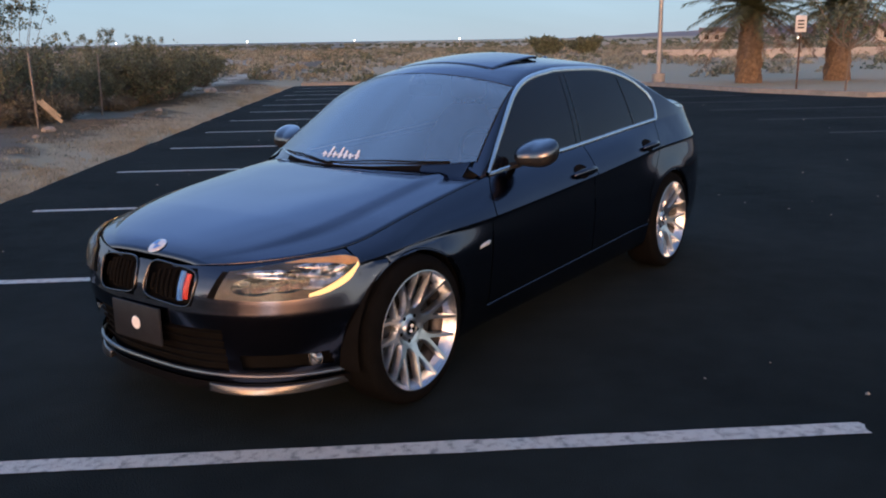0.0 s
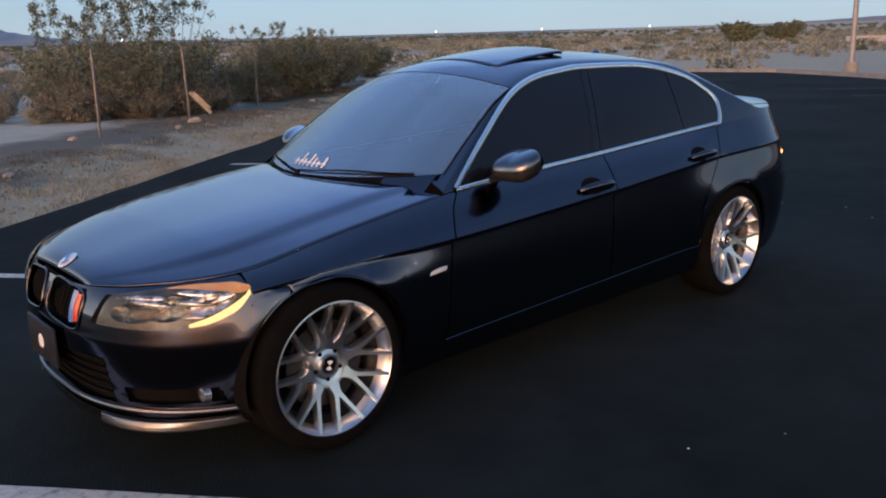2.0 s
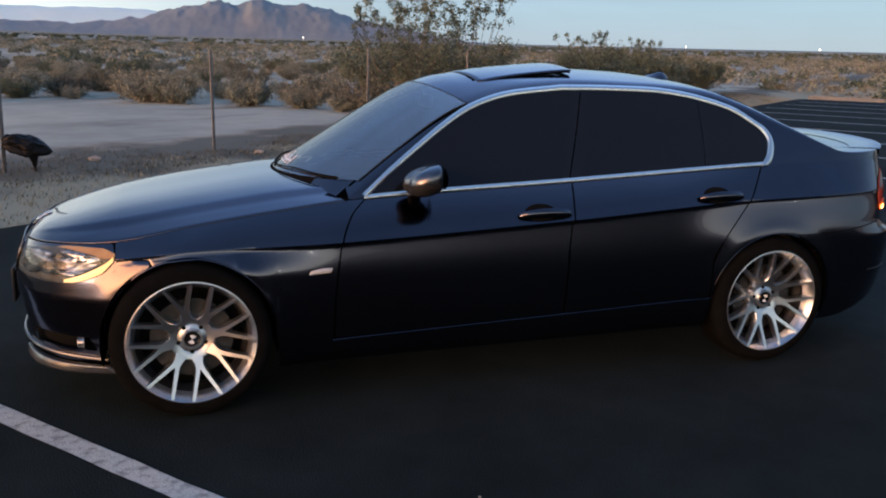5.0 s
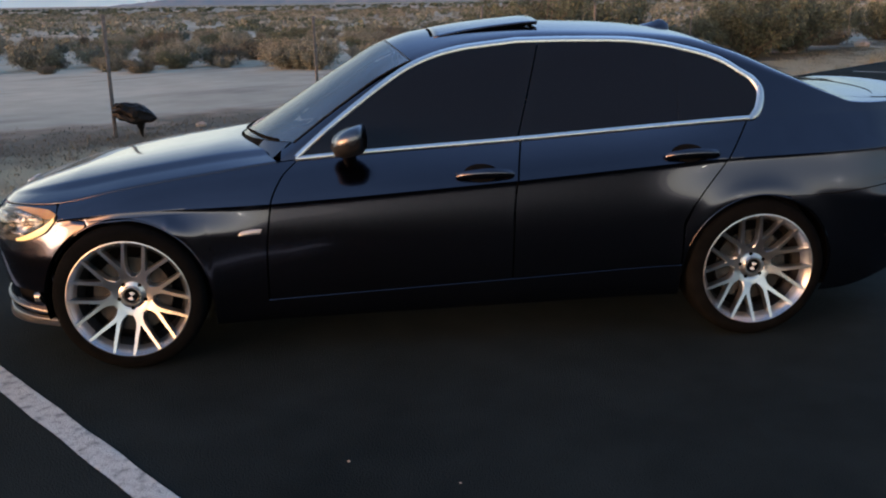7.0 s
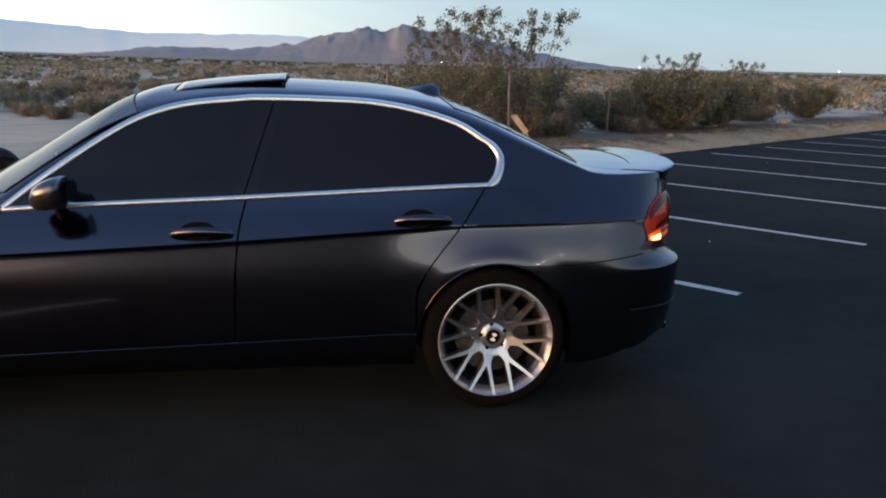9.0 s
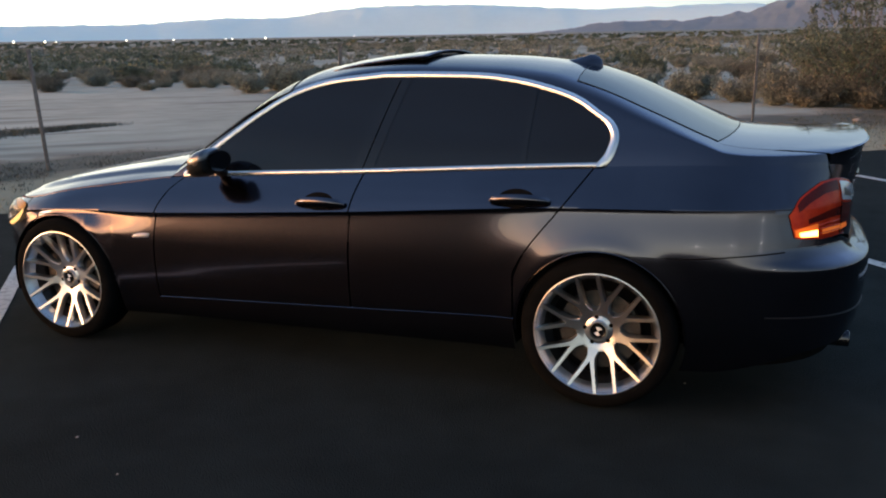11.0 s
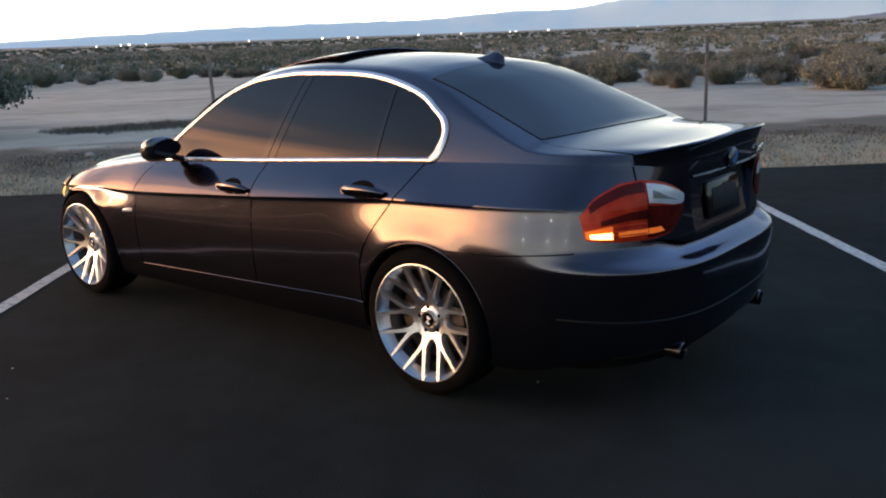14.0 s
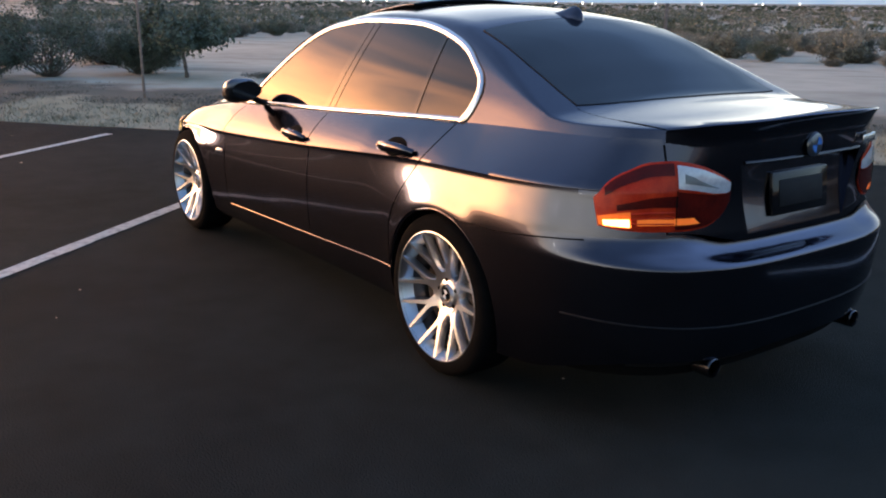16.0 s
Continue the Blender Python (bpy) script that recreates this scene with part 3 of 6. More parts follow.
def section(x, z):
    """Half width of the body at a station and a height, before the ends round off."""
    zc, zb, yf, sh, zw = crease_z(x), belt_z(x), flank_y(x), shoulder(x), wide_z(x)
    yc, yw = yf + 0.006 - 0.022 * sh - 0.005 * max(0.0, min(1.0, (-1.42 - x) / 0.25)), yf - 0.003 + 0.018 * sh - 0.018 * max(0.0, min(1.0, (-1.42 - x) / 0.25))
    if z >= zc:
        s = min(1.0, (z - zc) / (zb - zc))
        a = lerp(0.62, 1.15, max(0.0, min(1.0, (x - 1.15) / 0.35)))
        y = lerp(yc, belt_y(x), a * s + (1 - a) * s ** 2)
    elif z > zw:
        s = (zc - z) / (zc - zw)
        step = min(1.0, (zc - z) / 0.020)
        y = lerp(yc - lerp(0.022, 0.003 * min(1.0, max(0.0, (2.05 - x) / 0.6)), sh) * step * (2 - step), yw, 0.5 * s * s * (3 - 2 * s) + 0.5 * s * (1.75 - 0.75 * s) if x > -1.2 else s * (1.15 - 0.15 * s))
    elif z > 0.42:
        y = yw - 0.006 * ((zw - z) / (zw - 0.42)) ** 2
    else:
        y = yw - 0.006 - 0.06 * (0.42 - z) - 0.04 * ((0.42 - z) / 0.27) ** 2
    if z < zw and x < -1.45:
        y -= 0.17 * (zw - z) * min(1.0, (-1.45 - x) / 0.25)
    r = min(math.hypot(x - hx, z - HUB_Z) for hx in (-HUB_X, HUB_X))
    return y + 0.006 * math.exp(-max(0.0, (r - ARCH) / 0.05) ** 2) * (1.0 if z < zc - 0.02 else 0.0)


def front_power(z):
    return 2.5 + 0.2 * max(0.0, min(1.0, (0.30 - z) / 0.12))


def wall(q, z, side=-1, off=0.0):
    """A point of the body's wall: q runs 0 to 1 round the nose, 1 to 2 along the flank, 2 to 3 round the tail."""
    def at(q, z):
        if q < 1:
            w, p = (1 - q) * math.pi / 2, front_power(z)
            x = FRONT_X - (FRONT_X - nose(z)) * math.sin(w) ** (2 / p)
            return Vector((x, side * section(x, z) * max(0.0, math.cos(w)) ** (2 / p), z))
        if q <= 2:
            x = lerp(FRONT_X, REAR_X, q - 1)
            return Vector((x, side * section(x, z), z))
        w, p = (q - 2) * math.pi / 2, 3.3
        x = REAR_X + (tail(z) - REAR_X) * math.sin(w) ** (2 / p)
        return Vector((x, side * section(x, z) * max(0.0, math.cos(w)) ** (2 / p), z))
    p = at(q, z)
    if off:
        e = 0.004
        a = at(min(2.999, q + e), z) - at(max(0.001, q - e), z)
        b = at(q, z + e) - at(q, z - e)
        n = a.cross(b)
        n = n.normalized() if n.length > 1e-9 else Vector((-1 if q < 1 else 1, 0, 0))
        out = Vector((0, side, 0)) if 1 <= q <= 2 else Vector((-1 if q < 1 else 1, side * 0.3, 0))
        p += n * (off if n.dot(out) > 0 else -off)
    return p


def q_at_x(x, z):
    if FRONT_X <= x <= REAR_X:
        return 1 + (x - FRONT_X) / (REAR_X - FRONT_X)
    if x < FRONT_X:
        t = min(1.0, (FRONT_X - x) / (FRONT_X - nose(z)))
        return 1 - math.asin(t ** (front_power(z) / 2)) * 2 / math.pi
    t = min(1.0, (x - REAR_X) / (tail(z) - REAR_X))
    return 2 + math.asin(t ** (3.3 / 2)) * 2 / math.pi


def q_at_y(y, z, front):
    """The place on the nose or the tail at a distance from the centre line."""
    lo, hi = (0.0, 1.0) if front else (2.0, 3.0)
    for _ in range(26):
        mid = (lo + hi) / 2
        wide = abs(wall(mid, z).y) > y
        if wide == front:
            hi = mid
        else:
            lo = mid
    return (lo + hi) / 2


def flank(x, z, side=-1, off=0.0):
    return wall(q_at_x(x, z), z, side, off)


def end_point(y, z, front, off=0.0):
    side = -1 if y <= 0 else 1
    return wall(q_at_y(max(1e-4, abs(y)), z, front), z, side, off)


def body_y(x, z):
    return abs(flank(x, z).y)


def arch_low(x, hx, low):
    d = abs(x - hx)
    return max(low, HUB_Z + math.sqrt(ARCH ** 2 - d * d)) if d < ARCH else low


def panel(left, right, low, high, nu, nv, side, off=0.0):
    """A sheet of the flank between two seams x(z) and two edges z(x)."""
    def at(u, v):
        x = lerp(left(0.7), right(0.7), u)
        z = 0.7
        for _ in range(18):
            lo, hi = low(x), high(x)
            c = min(max(crease_z(x), lo + 0.004), hi - 0.004)
            z = lerp(z, lerp(lo, c, 1 - (1 - v / 0.7) ** 1.5) if v <= 0.7 else lerp(c, hi, (v - 0.7) / 0.3), 0.6)
            x = lerp(x, lerp(left(z), right(z), u), 0.6)
        return flank(x, z, side, off)
    return Geo().grid(at, nu, nv)


# seams
SEAM = 0.004
door_front = smooth_curve((0.25, -0.80), (0.45, -0.795), (0.70, -0.765), (0.80, -0.72), (0.87, -0.645))
door_mid = smooth_curve((0.25, 0.265), (0.60, 0.272), (0.80, 0.29), (0.95, 0.322))
door_rear_line = smooth_curve((0.55, 1.03), (0.64, 1.08), (0.84, 1.235), (0.99, 1.345))


def arch_front_x(hx, z):
    d = abs(z - HUB_Z)
    return hx - math.sqrt(ARCH ** 2 - d * d) if d < ARCH else hx


def door_rear(z):
    return min(door_rear_line(z), arch_front_x(HUB_X, z) - 0.008 if z < 0.45 else 9)


def top_edge(x):
    return belt_z(x) - 0.002



def sill(x):
    return 0.305 + 0.043 * x


car = thing("car", "dark blue-grey metallic sedan parked across white stall lines", "car")


def solid(ob, thick):
    """Gives a sheet its thickness inwards."""
    m = ob.modifiers.new("thickness", "SOLIDIFY")
    m.thickness, m.offset = thick, -1
    return ob


for side in (-1, 1):
    g = panel(lambda z: -1.655, lambda z: door_front(z) - SEAM, lambda x: arch_low(x, -HUB_X, 0.659 if x < -1.527 else 0.20), top_edge, 90, 50, side)
    part("front_fender", g, PAINT, car)
    g = panel(lambda z: door_front(z) + SEAM, lambda z: door_mid(z) - SEAM, lambda x: sill(x) + 0.006, top_edge, 46, 50, side)
    fdoor = part("front_door", g, PAINT, car)
    g = panel(lambda z: door_mid(z) + SEAM, lambda z: door_rear(z) - SEAM, lambda x: sill(x) + 0.006, top_edge, 46, 50, side)
    rdoor = part("rear_door", g, PAINT, car)
    g = panel(lambda z: door_rear_line(z) + SEAM, lambda z: 2.10 - 0.25 * max(0.0, 0.72 - z), lambda x: arch_low(x, HUB_X, 0.34) if x < HUB_X else max(arch_low(x, HUB_X, 0.655), 0.655 + 0.09 * max(0.0, x - 1.72)),
              top_edge, 90, 50, side)
    part("quarter_panel", g, PAINT, car)
    g = Geo()

    def skirt(u, v, side=side):
        x = lerp(-1.03, 1.03, u)
        top, low = sill(x), 0.165 + 0.018 * (x + 0.9)
        if v < 0.2:
            p = flank(x, top + 0.003, side, -0.004)
            return p.lerp(flank(x, top, side, -0.001), v / 0.2)
        w = (v - 0.2) / 0.8
        return flank(x, lerp(top, low, w), side, -0.001 + 0.006 * w - 0.012 * w ** 4)
    g.grid(skirt, 60, 20)
    part("side_skirt", g, PAINT, car, "dark painted side skirt")
    seam = Geo()
    seam.tube([flank(x, 0.655 + 0.09 * max(0.0, x - 1.72), side, 0.0005) for x in np.linspace(1.64, 2.06, 24)], 0.0028, 6)
    part("bumper_seam", seam, DARK, car, "dark seam over the rear bumper")
    # handles, each over a dark patch that stands for a shaded hollow
    for door, x1, z0 in ((fdoor, 0.262, 0.788), (rdoor, 1.172, 0.842)):
        cup = Geo()

        def hollow(u, v, x1=x1, z0=z0):
            a, r = 2 * math.pi * u, v
            return flank(x1 - 0.135 + 0.075 * r * math.cos(a), z0 + 0.010 + 0.036 * r * math.sin(a), side, 0.0035 - 0.001 * r)
        cup.grid(hollow, 24, 4)
        part("handle_shade", cup, DARK, door, "dark patch standing for the shaded hollow behind the handle")
        h = Geo()
        path = [flank(x1 - 0.235 * k / 14, z0 - 0.004 * k / 14, side, 0.006 + 0.030 * math.sin(math.pi * k / 14) ** 0.45) for k in range(15)]
        h.tube(path, lambda t: 0.011 + 0.005 * math.sin(math.pi * t), 10, flat=1.35)
        part("door_handle", h, PAINT, door, "painted grab handle")
    # side marker on the fender
    mk = Geo()
    mk.grid(lambda u, v: flank(-0.908 + 0.092 * u + 0.008 * v, 0.572 + 0.006 * u + 0.022 * v * (0.45 + 0.55 * math.sin(math.pi * (0.15 + 0.6 * u))), side, 0.002 + 0.007 * math.sin(math.pi * u) ** 0.5 * math.sin(math.pi * v) ** 0.5), 12, 6)
    part("side_marker", mk, REVERSE, car, "clear side marker lamp")
    # wheel housings
    for hx in (-HUB_X, HUB_X):
        w = Geo()
        w.grid(lambda u, v: (hx + (ARCH + 0.005) * math.cos(lerp(-0.25, math.pi + 0.25, u)), side * lerp(0.50, 0.825, v), HUB_Z + (ARCH + 0.005) * math.sin(lerp(-0.25, math.pi + 0.25, u))), 32, 2)
        part("wheel_housing", w, DARK, car)
        lip = Geo()
        path = []
        for k in range(41):
            t = math.pi * lerp(-0.02, 1.02, k / 40)
            x, z = hx + (ARCH - 0.004) * math.cos(t), HUB_Z + (ARCH - 0.004) * math.sin(t)
            path.append(flank(x, z, side, -0.008))
        lip.tube(path, 0.0050, 8)
        part("arch_lip", lip, PAINT, car)

# unseen dark inner shell to block light, then floor and bumpers
inner = Geo()
for side in (-1, 1):
    inner.grid(lambda u, v: wall(lerp(0.0, 3.0, u), lerp(0.20, 0.62, v), side, -0.035), 120, 6,
               lambda u, v: all(math.hypot(wall(3 * u, lerp(0.2, 0.62, v)).x - hx, lerp(0.2, 0.62, v) - HUB_Z) > ARCH + 0.03 for hx in (-HUB_X, HUB_X)))
    inner.grid(lambda u, v: flank(lerp(-1.6, 2.0, u), min(lerp(0.70, 0.97, v), belt_z(lerp(-1.6, 2.0, u)) - 0.012), side, -0.02), 60, 4)
part("dark_inner_shell", inner, DARK, car)
for x0, x1 in ((-1.95, -1.0), (-1.0, 1.0), (1.0, 2.15)):
    part("floor_pan", Geo().box(x0, -0.52, 0.20, x1, 0.52, 0.24, 0.005), DARK, car)


def bumper_end(z):
    return q_at_x(min(-1.53, arch_front_x(-HUB_X, z)), z)


def mouth(y, z):
    """Openings in the front bumper: the lower grille and the two lamp ducts."""
    y = abs(y)
    centre = y < 0.42 and 0.255 < z < 0.43
    duct = 0.47 < y < 0.715 and 0.266 < z < 0.322
    kidney = 0.035 < y < 0.30 and 0.515 < z < 0.655
    return centre or duct or kidney


fb = Geo()
for side in (-1, 1):
    def shape(u, v, side=side):
        z = lerp(0.20, 0.655, v)
        x = wall(bumper_end(z) * u, z, side).x
        top = lerp(top_edge(x), 0.655, max(0.0, min(1.0, (x + 1.678) / 0.02)))
        z = lerp(0.20, 0.487, v / 0.6875) if v <= 0.6875 else lerp(0.487, top, (v - 0.6875) / 0.3125)
        return wall(bumper_end(min(z, 0.655)) * u, z, side)
    fb.grid(shape, 110, 64, lambda u, v, s=shape: not mouth(s(u, v).y, s(u, v).z))
bumper = part("front_bumper", fb, PAINT, car)
back = Geo()
for side in (-1, 1):
    back.grid(lambda u, v: end_point(side * lerp(0.0, 0.74, u), lerp(0.24, 0.66, v), True, -0.045), 30, 14)
part("grille_backing", back, DARK, car)
slats = Geo()
for k in range(5):
    z = 0.275 + 0.032 * k
    slats.tube([end_point(y, z, True, -0.022) for y in np.linspace(-0.43, 0.43, 25)], 0.005, 6)
part("lower_grille", slats, DARK, bumper, "black slatted lower grille")
# trim, splitters and fog lamps
for side in (-1, 1):
    tr = Geo()
    tr.tube([end_point(side * y, 0.243 - 0.012 * (y / 0.7) ** 2, True, 0.004) for y in np.linspace(0.0, 0.72, 40)], lambda t: 0.0085, 8)
    part("lower_trim", tr, SILVER_PLASTIC, bumper, "thin silver trim under the grille")
    lip = Geo()

    def splitter(u, v, side=side):
        y = lerp(0.33, 0.71, u)
        z = 0.200 - 0.026 * v - 0.004 * u
        return end_point(side * y, z, True, 0.012 + 0.022 * v * math.sin(math.pi * min(1, 0.15 + 0.8 * u)))
    lip.grid(splitter, 36, 6)
    solid(part("splitter", lip, SILVER_PLASTIC, bumper, "silver corner splitter"), 0.012)
    fog = Geo()
    c = end_point(side * 0.675, 0.293, True, -0.008)
    fog.lathe([(0.0, -0.010), (0.018, -0.009), (0.028, -0.004), (0.031, 0.006), (0.033, 0.02)], 24, "x", c)
    part("fog_lamp", fog, BOWL, bumper, "round clear fog lamp")
low = Geo()
low.grid(lambda u, v: end_point(lerp(-0.74, 0.74, u), lerp(0.165, 0.205, v), True, 0.006), 60, 3)
part("chin", low, GLOSS_BLACK, bumper)

# kidney grilles
for side in (-1, 1):
    ring, n = Geo(), 44

    def kidney(k, r=1.0, off=0.0, side=side):
        t = 2 * math.pi * k / n
        cx, cz = 0.168, 0.585
        dx = 0.137 * math.copysign(abs(math.cos(t)) ** 0.42, math.cos(t)) * r
        dz = 0.072 * math.copysign(abs(math.sin(t)) ** 0.45, math.sin(t)) * r
        return end_point(side * (cx + dx + 0.010 * dz / 0.07), cz + dz - 0.012 * dx / 0.137, True, off)
    ring.tube([kidney(k, 1.0, 0.003) for k in range(n)], 0.0045, 10, closed=True)
    frame_ob = part("kidney_frame", ring, DARK_CHROME, bumper, "dark silver kidney grille surround")
    for j in range(9):
        y = 0.050 + 0.030 * j
        s = Geo()
        zz = 0.058 * (1 - (abs(y - 0.168) / 0.145) ** 4)
        s.tube([end_point(side * y, 0.585 + zz * w, True, -0.010 if side < 0 and j in (6, 7) else -0.022) for w in np.linspace(-1, 1, 9)], 0.012 if side < 0 and j in (6, 7) else 0.0070, 6)
        lit = {6: BLUE_STRIPE, 7: RED_STRIPE}.get(j) if side < 0 else None
        part("slat", s, lit or DARK, frame_ob, {6: "blue grille slat", 7: "red grille slat"}.get(j, "") if side < 0 else "")

# number plate holder on the nose
pl = Geo()
px = nose(0.40) - 0.022
pl.box(px - 0.006, -0.155, 0.335, px + 0.006, 0.155, 0.49, 0.004)
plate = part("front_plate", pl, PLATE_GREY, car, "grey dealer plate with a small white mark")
mk = Geo()
mk.lathe([(0.0, -0.0085), (0.026, -0.0085), (0.028, -0.006)], 24, "x", (px, 0.0, 0.41))
part("plate_mark", mk, WHITE_DECAL, plate, "white plain mark")

# headlights
hl_low = smooth_curve((0.40, 0.552), (0.55, 0.548), (0.66, 0.558), (0.74, 0.598), (0.782, 0.662))
hl_high = smooth_curve((0.40, 0.650), (0.55, 0.678), (0.66, 0.690), (0.74, 0.690), (0.782, 0.676))
for side in (-1, 1):
    def lamp(u, v, off, side=side, y0=0.405, y1=0.780):
        k = lerp(y0, y1, u)
        z = lerp(hl_low(k), hl_high(k), v)
        qa, qb = q_at_y(0.400 + 0.035 * v, z, True), q_at_x(-1.655, z)
        return wall(lerp(qa, qb, (k - 0.405) / 0.375), z, side, off)
    hl = part("headlight", Geo().grid(lambda u, v: lamp(u, v, 0.003), 40, 10), REFLECTOR, car, "clear headlight with amber corner")
    gap = Geo()
    gap.grid(lambda u, v: lamp(lerp(-0.055, 0.0, u), v, 0.0025), 4, 10)
    part("lamp_gap", gap, DARK, hl, "dark gap beside the headlight")
    am = Geo()
    am.grid(lambda u, v: lamp(lerp(0.42, 1.0, u), lerp(0.97 - 0.10 * math.sin(math.pi * min(1, 1.6 * u) / 2) - 0.40 * u ** 3, 0.985, v), 0.006), 24, 6)
    part("amber_corner", am, AMBER, hl, "amber turn signal corner")
    glow = Geo()
    glow.grid(lambda u, v: lamp(lerp(0.62, 0.99, u), lerp(0.02, 0.05 + 0.17 * math.sin(math.pi * min(0.5, 0.1 + 0.6 * u)) + 0.30 * u ** 3, v), 0.007), 22, 5)
    part("marker_glow", glow, AMBER_LIT, hl, "lit amber light patch")
    for u0, u1, v0, v1, tone in ((0.08, 0.42, 0.16, 0.72, BOWL_DARK), (0.34, 0.62, 0.20, 0.78, BOWL_DARK), (0.58, 0.90, 0.26, 0.80, BOWL)):
        bowl = Geo()
        bowl.grid(lambda u, v: lamp(lerp(u0, u1, 0.5 + 0.5 * v * math.cos(2 * math.pi * u)), lerp(v0, v1, 0.5 + 0.5 * v * math.sin(2 * math.pi * u)), 0.004 + 0.006 * v * v + 0.0022 * math.sin(10 * math.pi * u) * v), 40, 8)
        part("reflector_bowl", bowl, tone, hl, "silvery reflector bowl")
    # thin bright strips added to imitate streaks of light in the lamp
    fins = Geo()
    for u0, u1, v0, v1 in ((0.06, 0.50, 0.86, 0.72), (0.14, 0.56, 0.76, 0.54), (0.48, 0.86, 0.84, 0.72), (0.50, 0.80, 0.66, 0.48), (0.55, 0.74, 0.30, 0.20)):
        fins.grid(lambda u, v: lamp(lerp(u0, u1, u), lerp(v0, v1, u) + 0.13 * (v - 0.5) * math.sin(math.pi * u) ** 0.7, 0.0125 + 0.003 * math.sin(math.pi * v)), 14, 4)
    part("light_streak", fins, BOWL, hl, "bright silver strips standing for streaks of reflected light")
    cover = part("lens", Geo().grid(lambda u, v: lamp(u, v, 0.010 + 0.016 * math.sin(math.pi * min(1, max(0, u))) ** 0.4 * math.sin(math.pi * v) ** 0.4), 40, 10), LENS, hl, "clear plastic lens")
    cover.visible_shadow = False

# hood
screen_base = lambda y: -0.95 + 0.64 * y * y


def hood_end(y):
    return screen_base(y) - 0.016 - 0.07 * (abs(y) / 0.65) ** 4


def hood_at(u, v):
    s = 2 * u - 1
    vv = 1 - (1 - v) ** 1.6
    x, y = lerp(-2.043, -0.97, vv), 0.0
    for _ in range(6):
        ye = body_y(max(-2.04, x), belt_z(x)) - 0.002
        y = s * ye
        x = lerp(-2.043, hood_end(y), vv)
    k = abs(s)
    ridge = 0.020 * max(0.0, min(1.0, (0.82 - k) / 0.05)) if k > 0.5 else 0.020
    ridge *= max(0.0, min(1.0, (x + 2.02) / 0.35))
    z0, z1 = belt_z(x), hood_z(x)
    return (x, y, lerp(z1, z0, k ** 3.4) + ridge * 0.7 + 0.001)


hood = part("hood", Geo().grid(hood_at, 72, 70), PAINT, car)
solid(hood, 0.006)
emb = Geo()
emb.lathe([(0.0, 0.006), (0.03, 0.005), (0.038, 0.003), (0.041, 0.0)], 28, "z")
em = part("hood_badge", emb, REVERSE, car, "round blue and white badge")
em.matrix_local = pose(-2.008, 0, 0.702, 0, -30, 0)
quarter = Geo()
for k in (0, 2):
    quarter.grid(lambda u, v: (0.026 * v * math.cos((k + u) * math.pi / 2), 0.026 * v * math.sin((k + u) * math.pi / 2), 0.0075), 8, 2)
part("badge_quarters", quarter, BLUE_STRIPE, em, "blue quarters")

# cowl and wipers
cw = Geo()


def cowl_at(u, v):
    y = lerp(-0.645, 0.645, u)
    x0, x1 = hood_end(y) - 0.006, screen_base(y) + 0.010
    k = min(1.0, abs(y) / body_y(x0, belt_z(x0)))
    z0 = lerp(hood_z(x0), belt_z(x0), k ** 3.4) - 0.014
    return (lerp(x0, x1, v), y, lerp(z0, roof_z(x1) - crown(x1) * y * y + 0.002, v))


cw.grid(lambda u, v: cowl_at(lerp(0.15, 0.85, u), v), 40, 4)
part("cowl", cw, DARK, car, "black plastic cowl")
for u0, u1 in ((0.0, 0.15), (0.85, 1.0)):
    part("cowl_corner", Geo().grid(lambda u, v: cowl_at(lerp(u0, u1, u), v), 10, 4), PAINT, car)


def screen_at(w, v, off=0.0):
    """A point on the windscreen; w -1 to 1 across, v 0 to 1 from base to header."""
    y = w * lerp(0.668, 0.553, v)
    x = lerp(screen_base(y), -0.235 + 0.30 * y * y, v)
    z = roof_z(x) - crown(x) * y * y
    return Vector((x - off * 0.55, y, z + off * 0.83))


def glass_y(x, z):
    dz = z - belt_z(x)
    return 0.728 - 0.38 * dz - 0.30 * dz * dz


part("windscreen", Geo().grid(lambda u, v: screen_at(2 * u - 1, v, 0.003), 40, 30), WINDSCREEN, car, "clear windscreen")
seal = Geo()
edge = [(-1, t) for t in np.linspace(0, 1, 24)] + [(w, 1) for w in np.linspace(-1, 1, 30)[1:]] + [(1, t) for t in np.linspace(1, 0, 24)[1:]]
seal.tube([screen_at(w, v, 0.001) for w, v in edge], 0.004, 8)
part("windscreen_seal", seal, BLACK_TRIM, car, "black rubber seal")
for y0, y1 in ((-0.56, 0.04), (0.02, 0.52)):
    wi = Geo()
    arm = [screen_at(lerp(y0, y1, t) / 0.66, 0.012 + 0.022 * math.sin(math.pi * t) ** 2 + 0.012 * t, 0.006 + 0.006 * math.sin(math.pi * t)) for t in np.linspace(0, 1, 18)]
    wi.tube(arm, lambda t: 0.0055 - 0.0025 * t, 6)
    part("wiper", wi, DARK, car, "black wiper arm and blade")
dec = Geo()
for k in range(7):
    w0 = -0.17 + 0.056 * k
    h = (0.05, 0.03, 0.045, 0.06, 0.035, 0.06, 0.03)[k]
    dec.grid(lambda u, v: screen_at(w0 + 0.022 * u + 0.036 * v, 0.060 + 1.7 * h * v, 0.006), 2, 3)
    dec.grid(lambda u, v: screen_at(w0 + 0.060 * u, 0.075 + 0.012 * v + 0.018 * math.sin(3 * u), 0.006), 3, 1)
part("window_decal", dec, WHITE_DECAL, car, "white script decal as plain strokes", smooth=False)

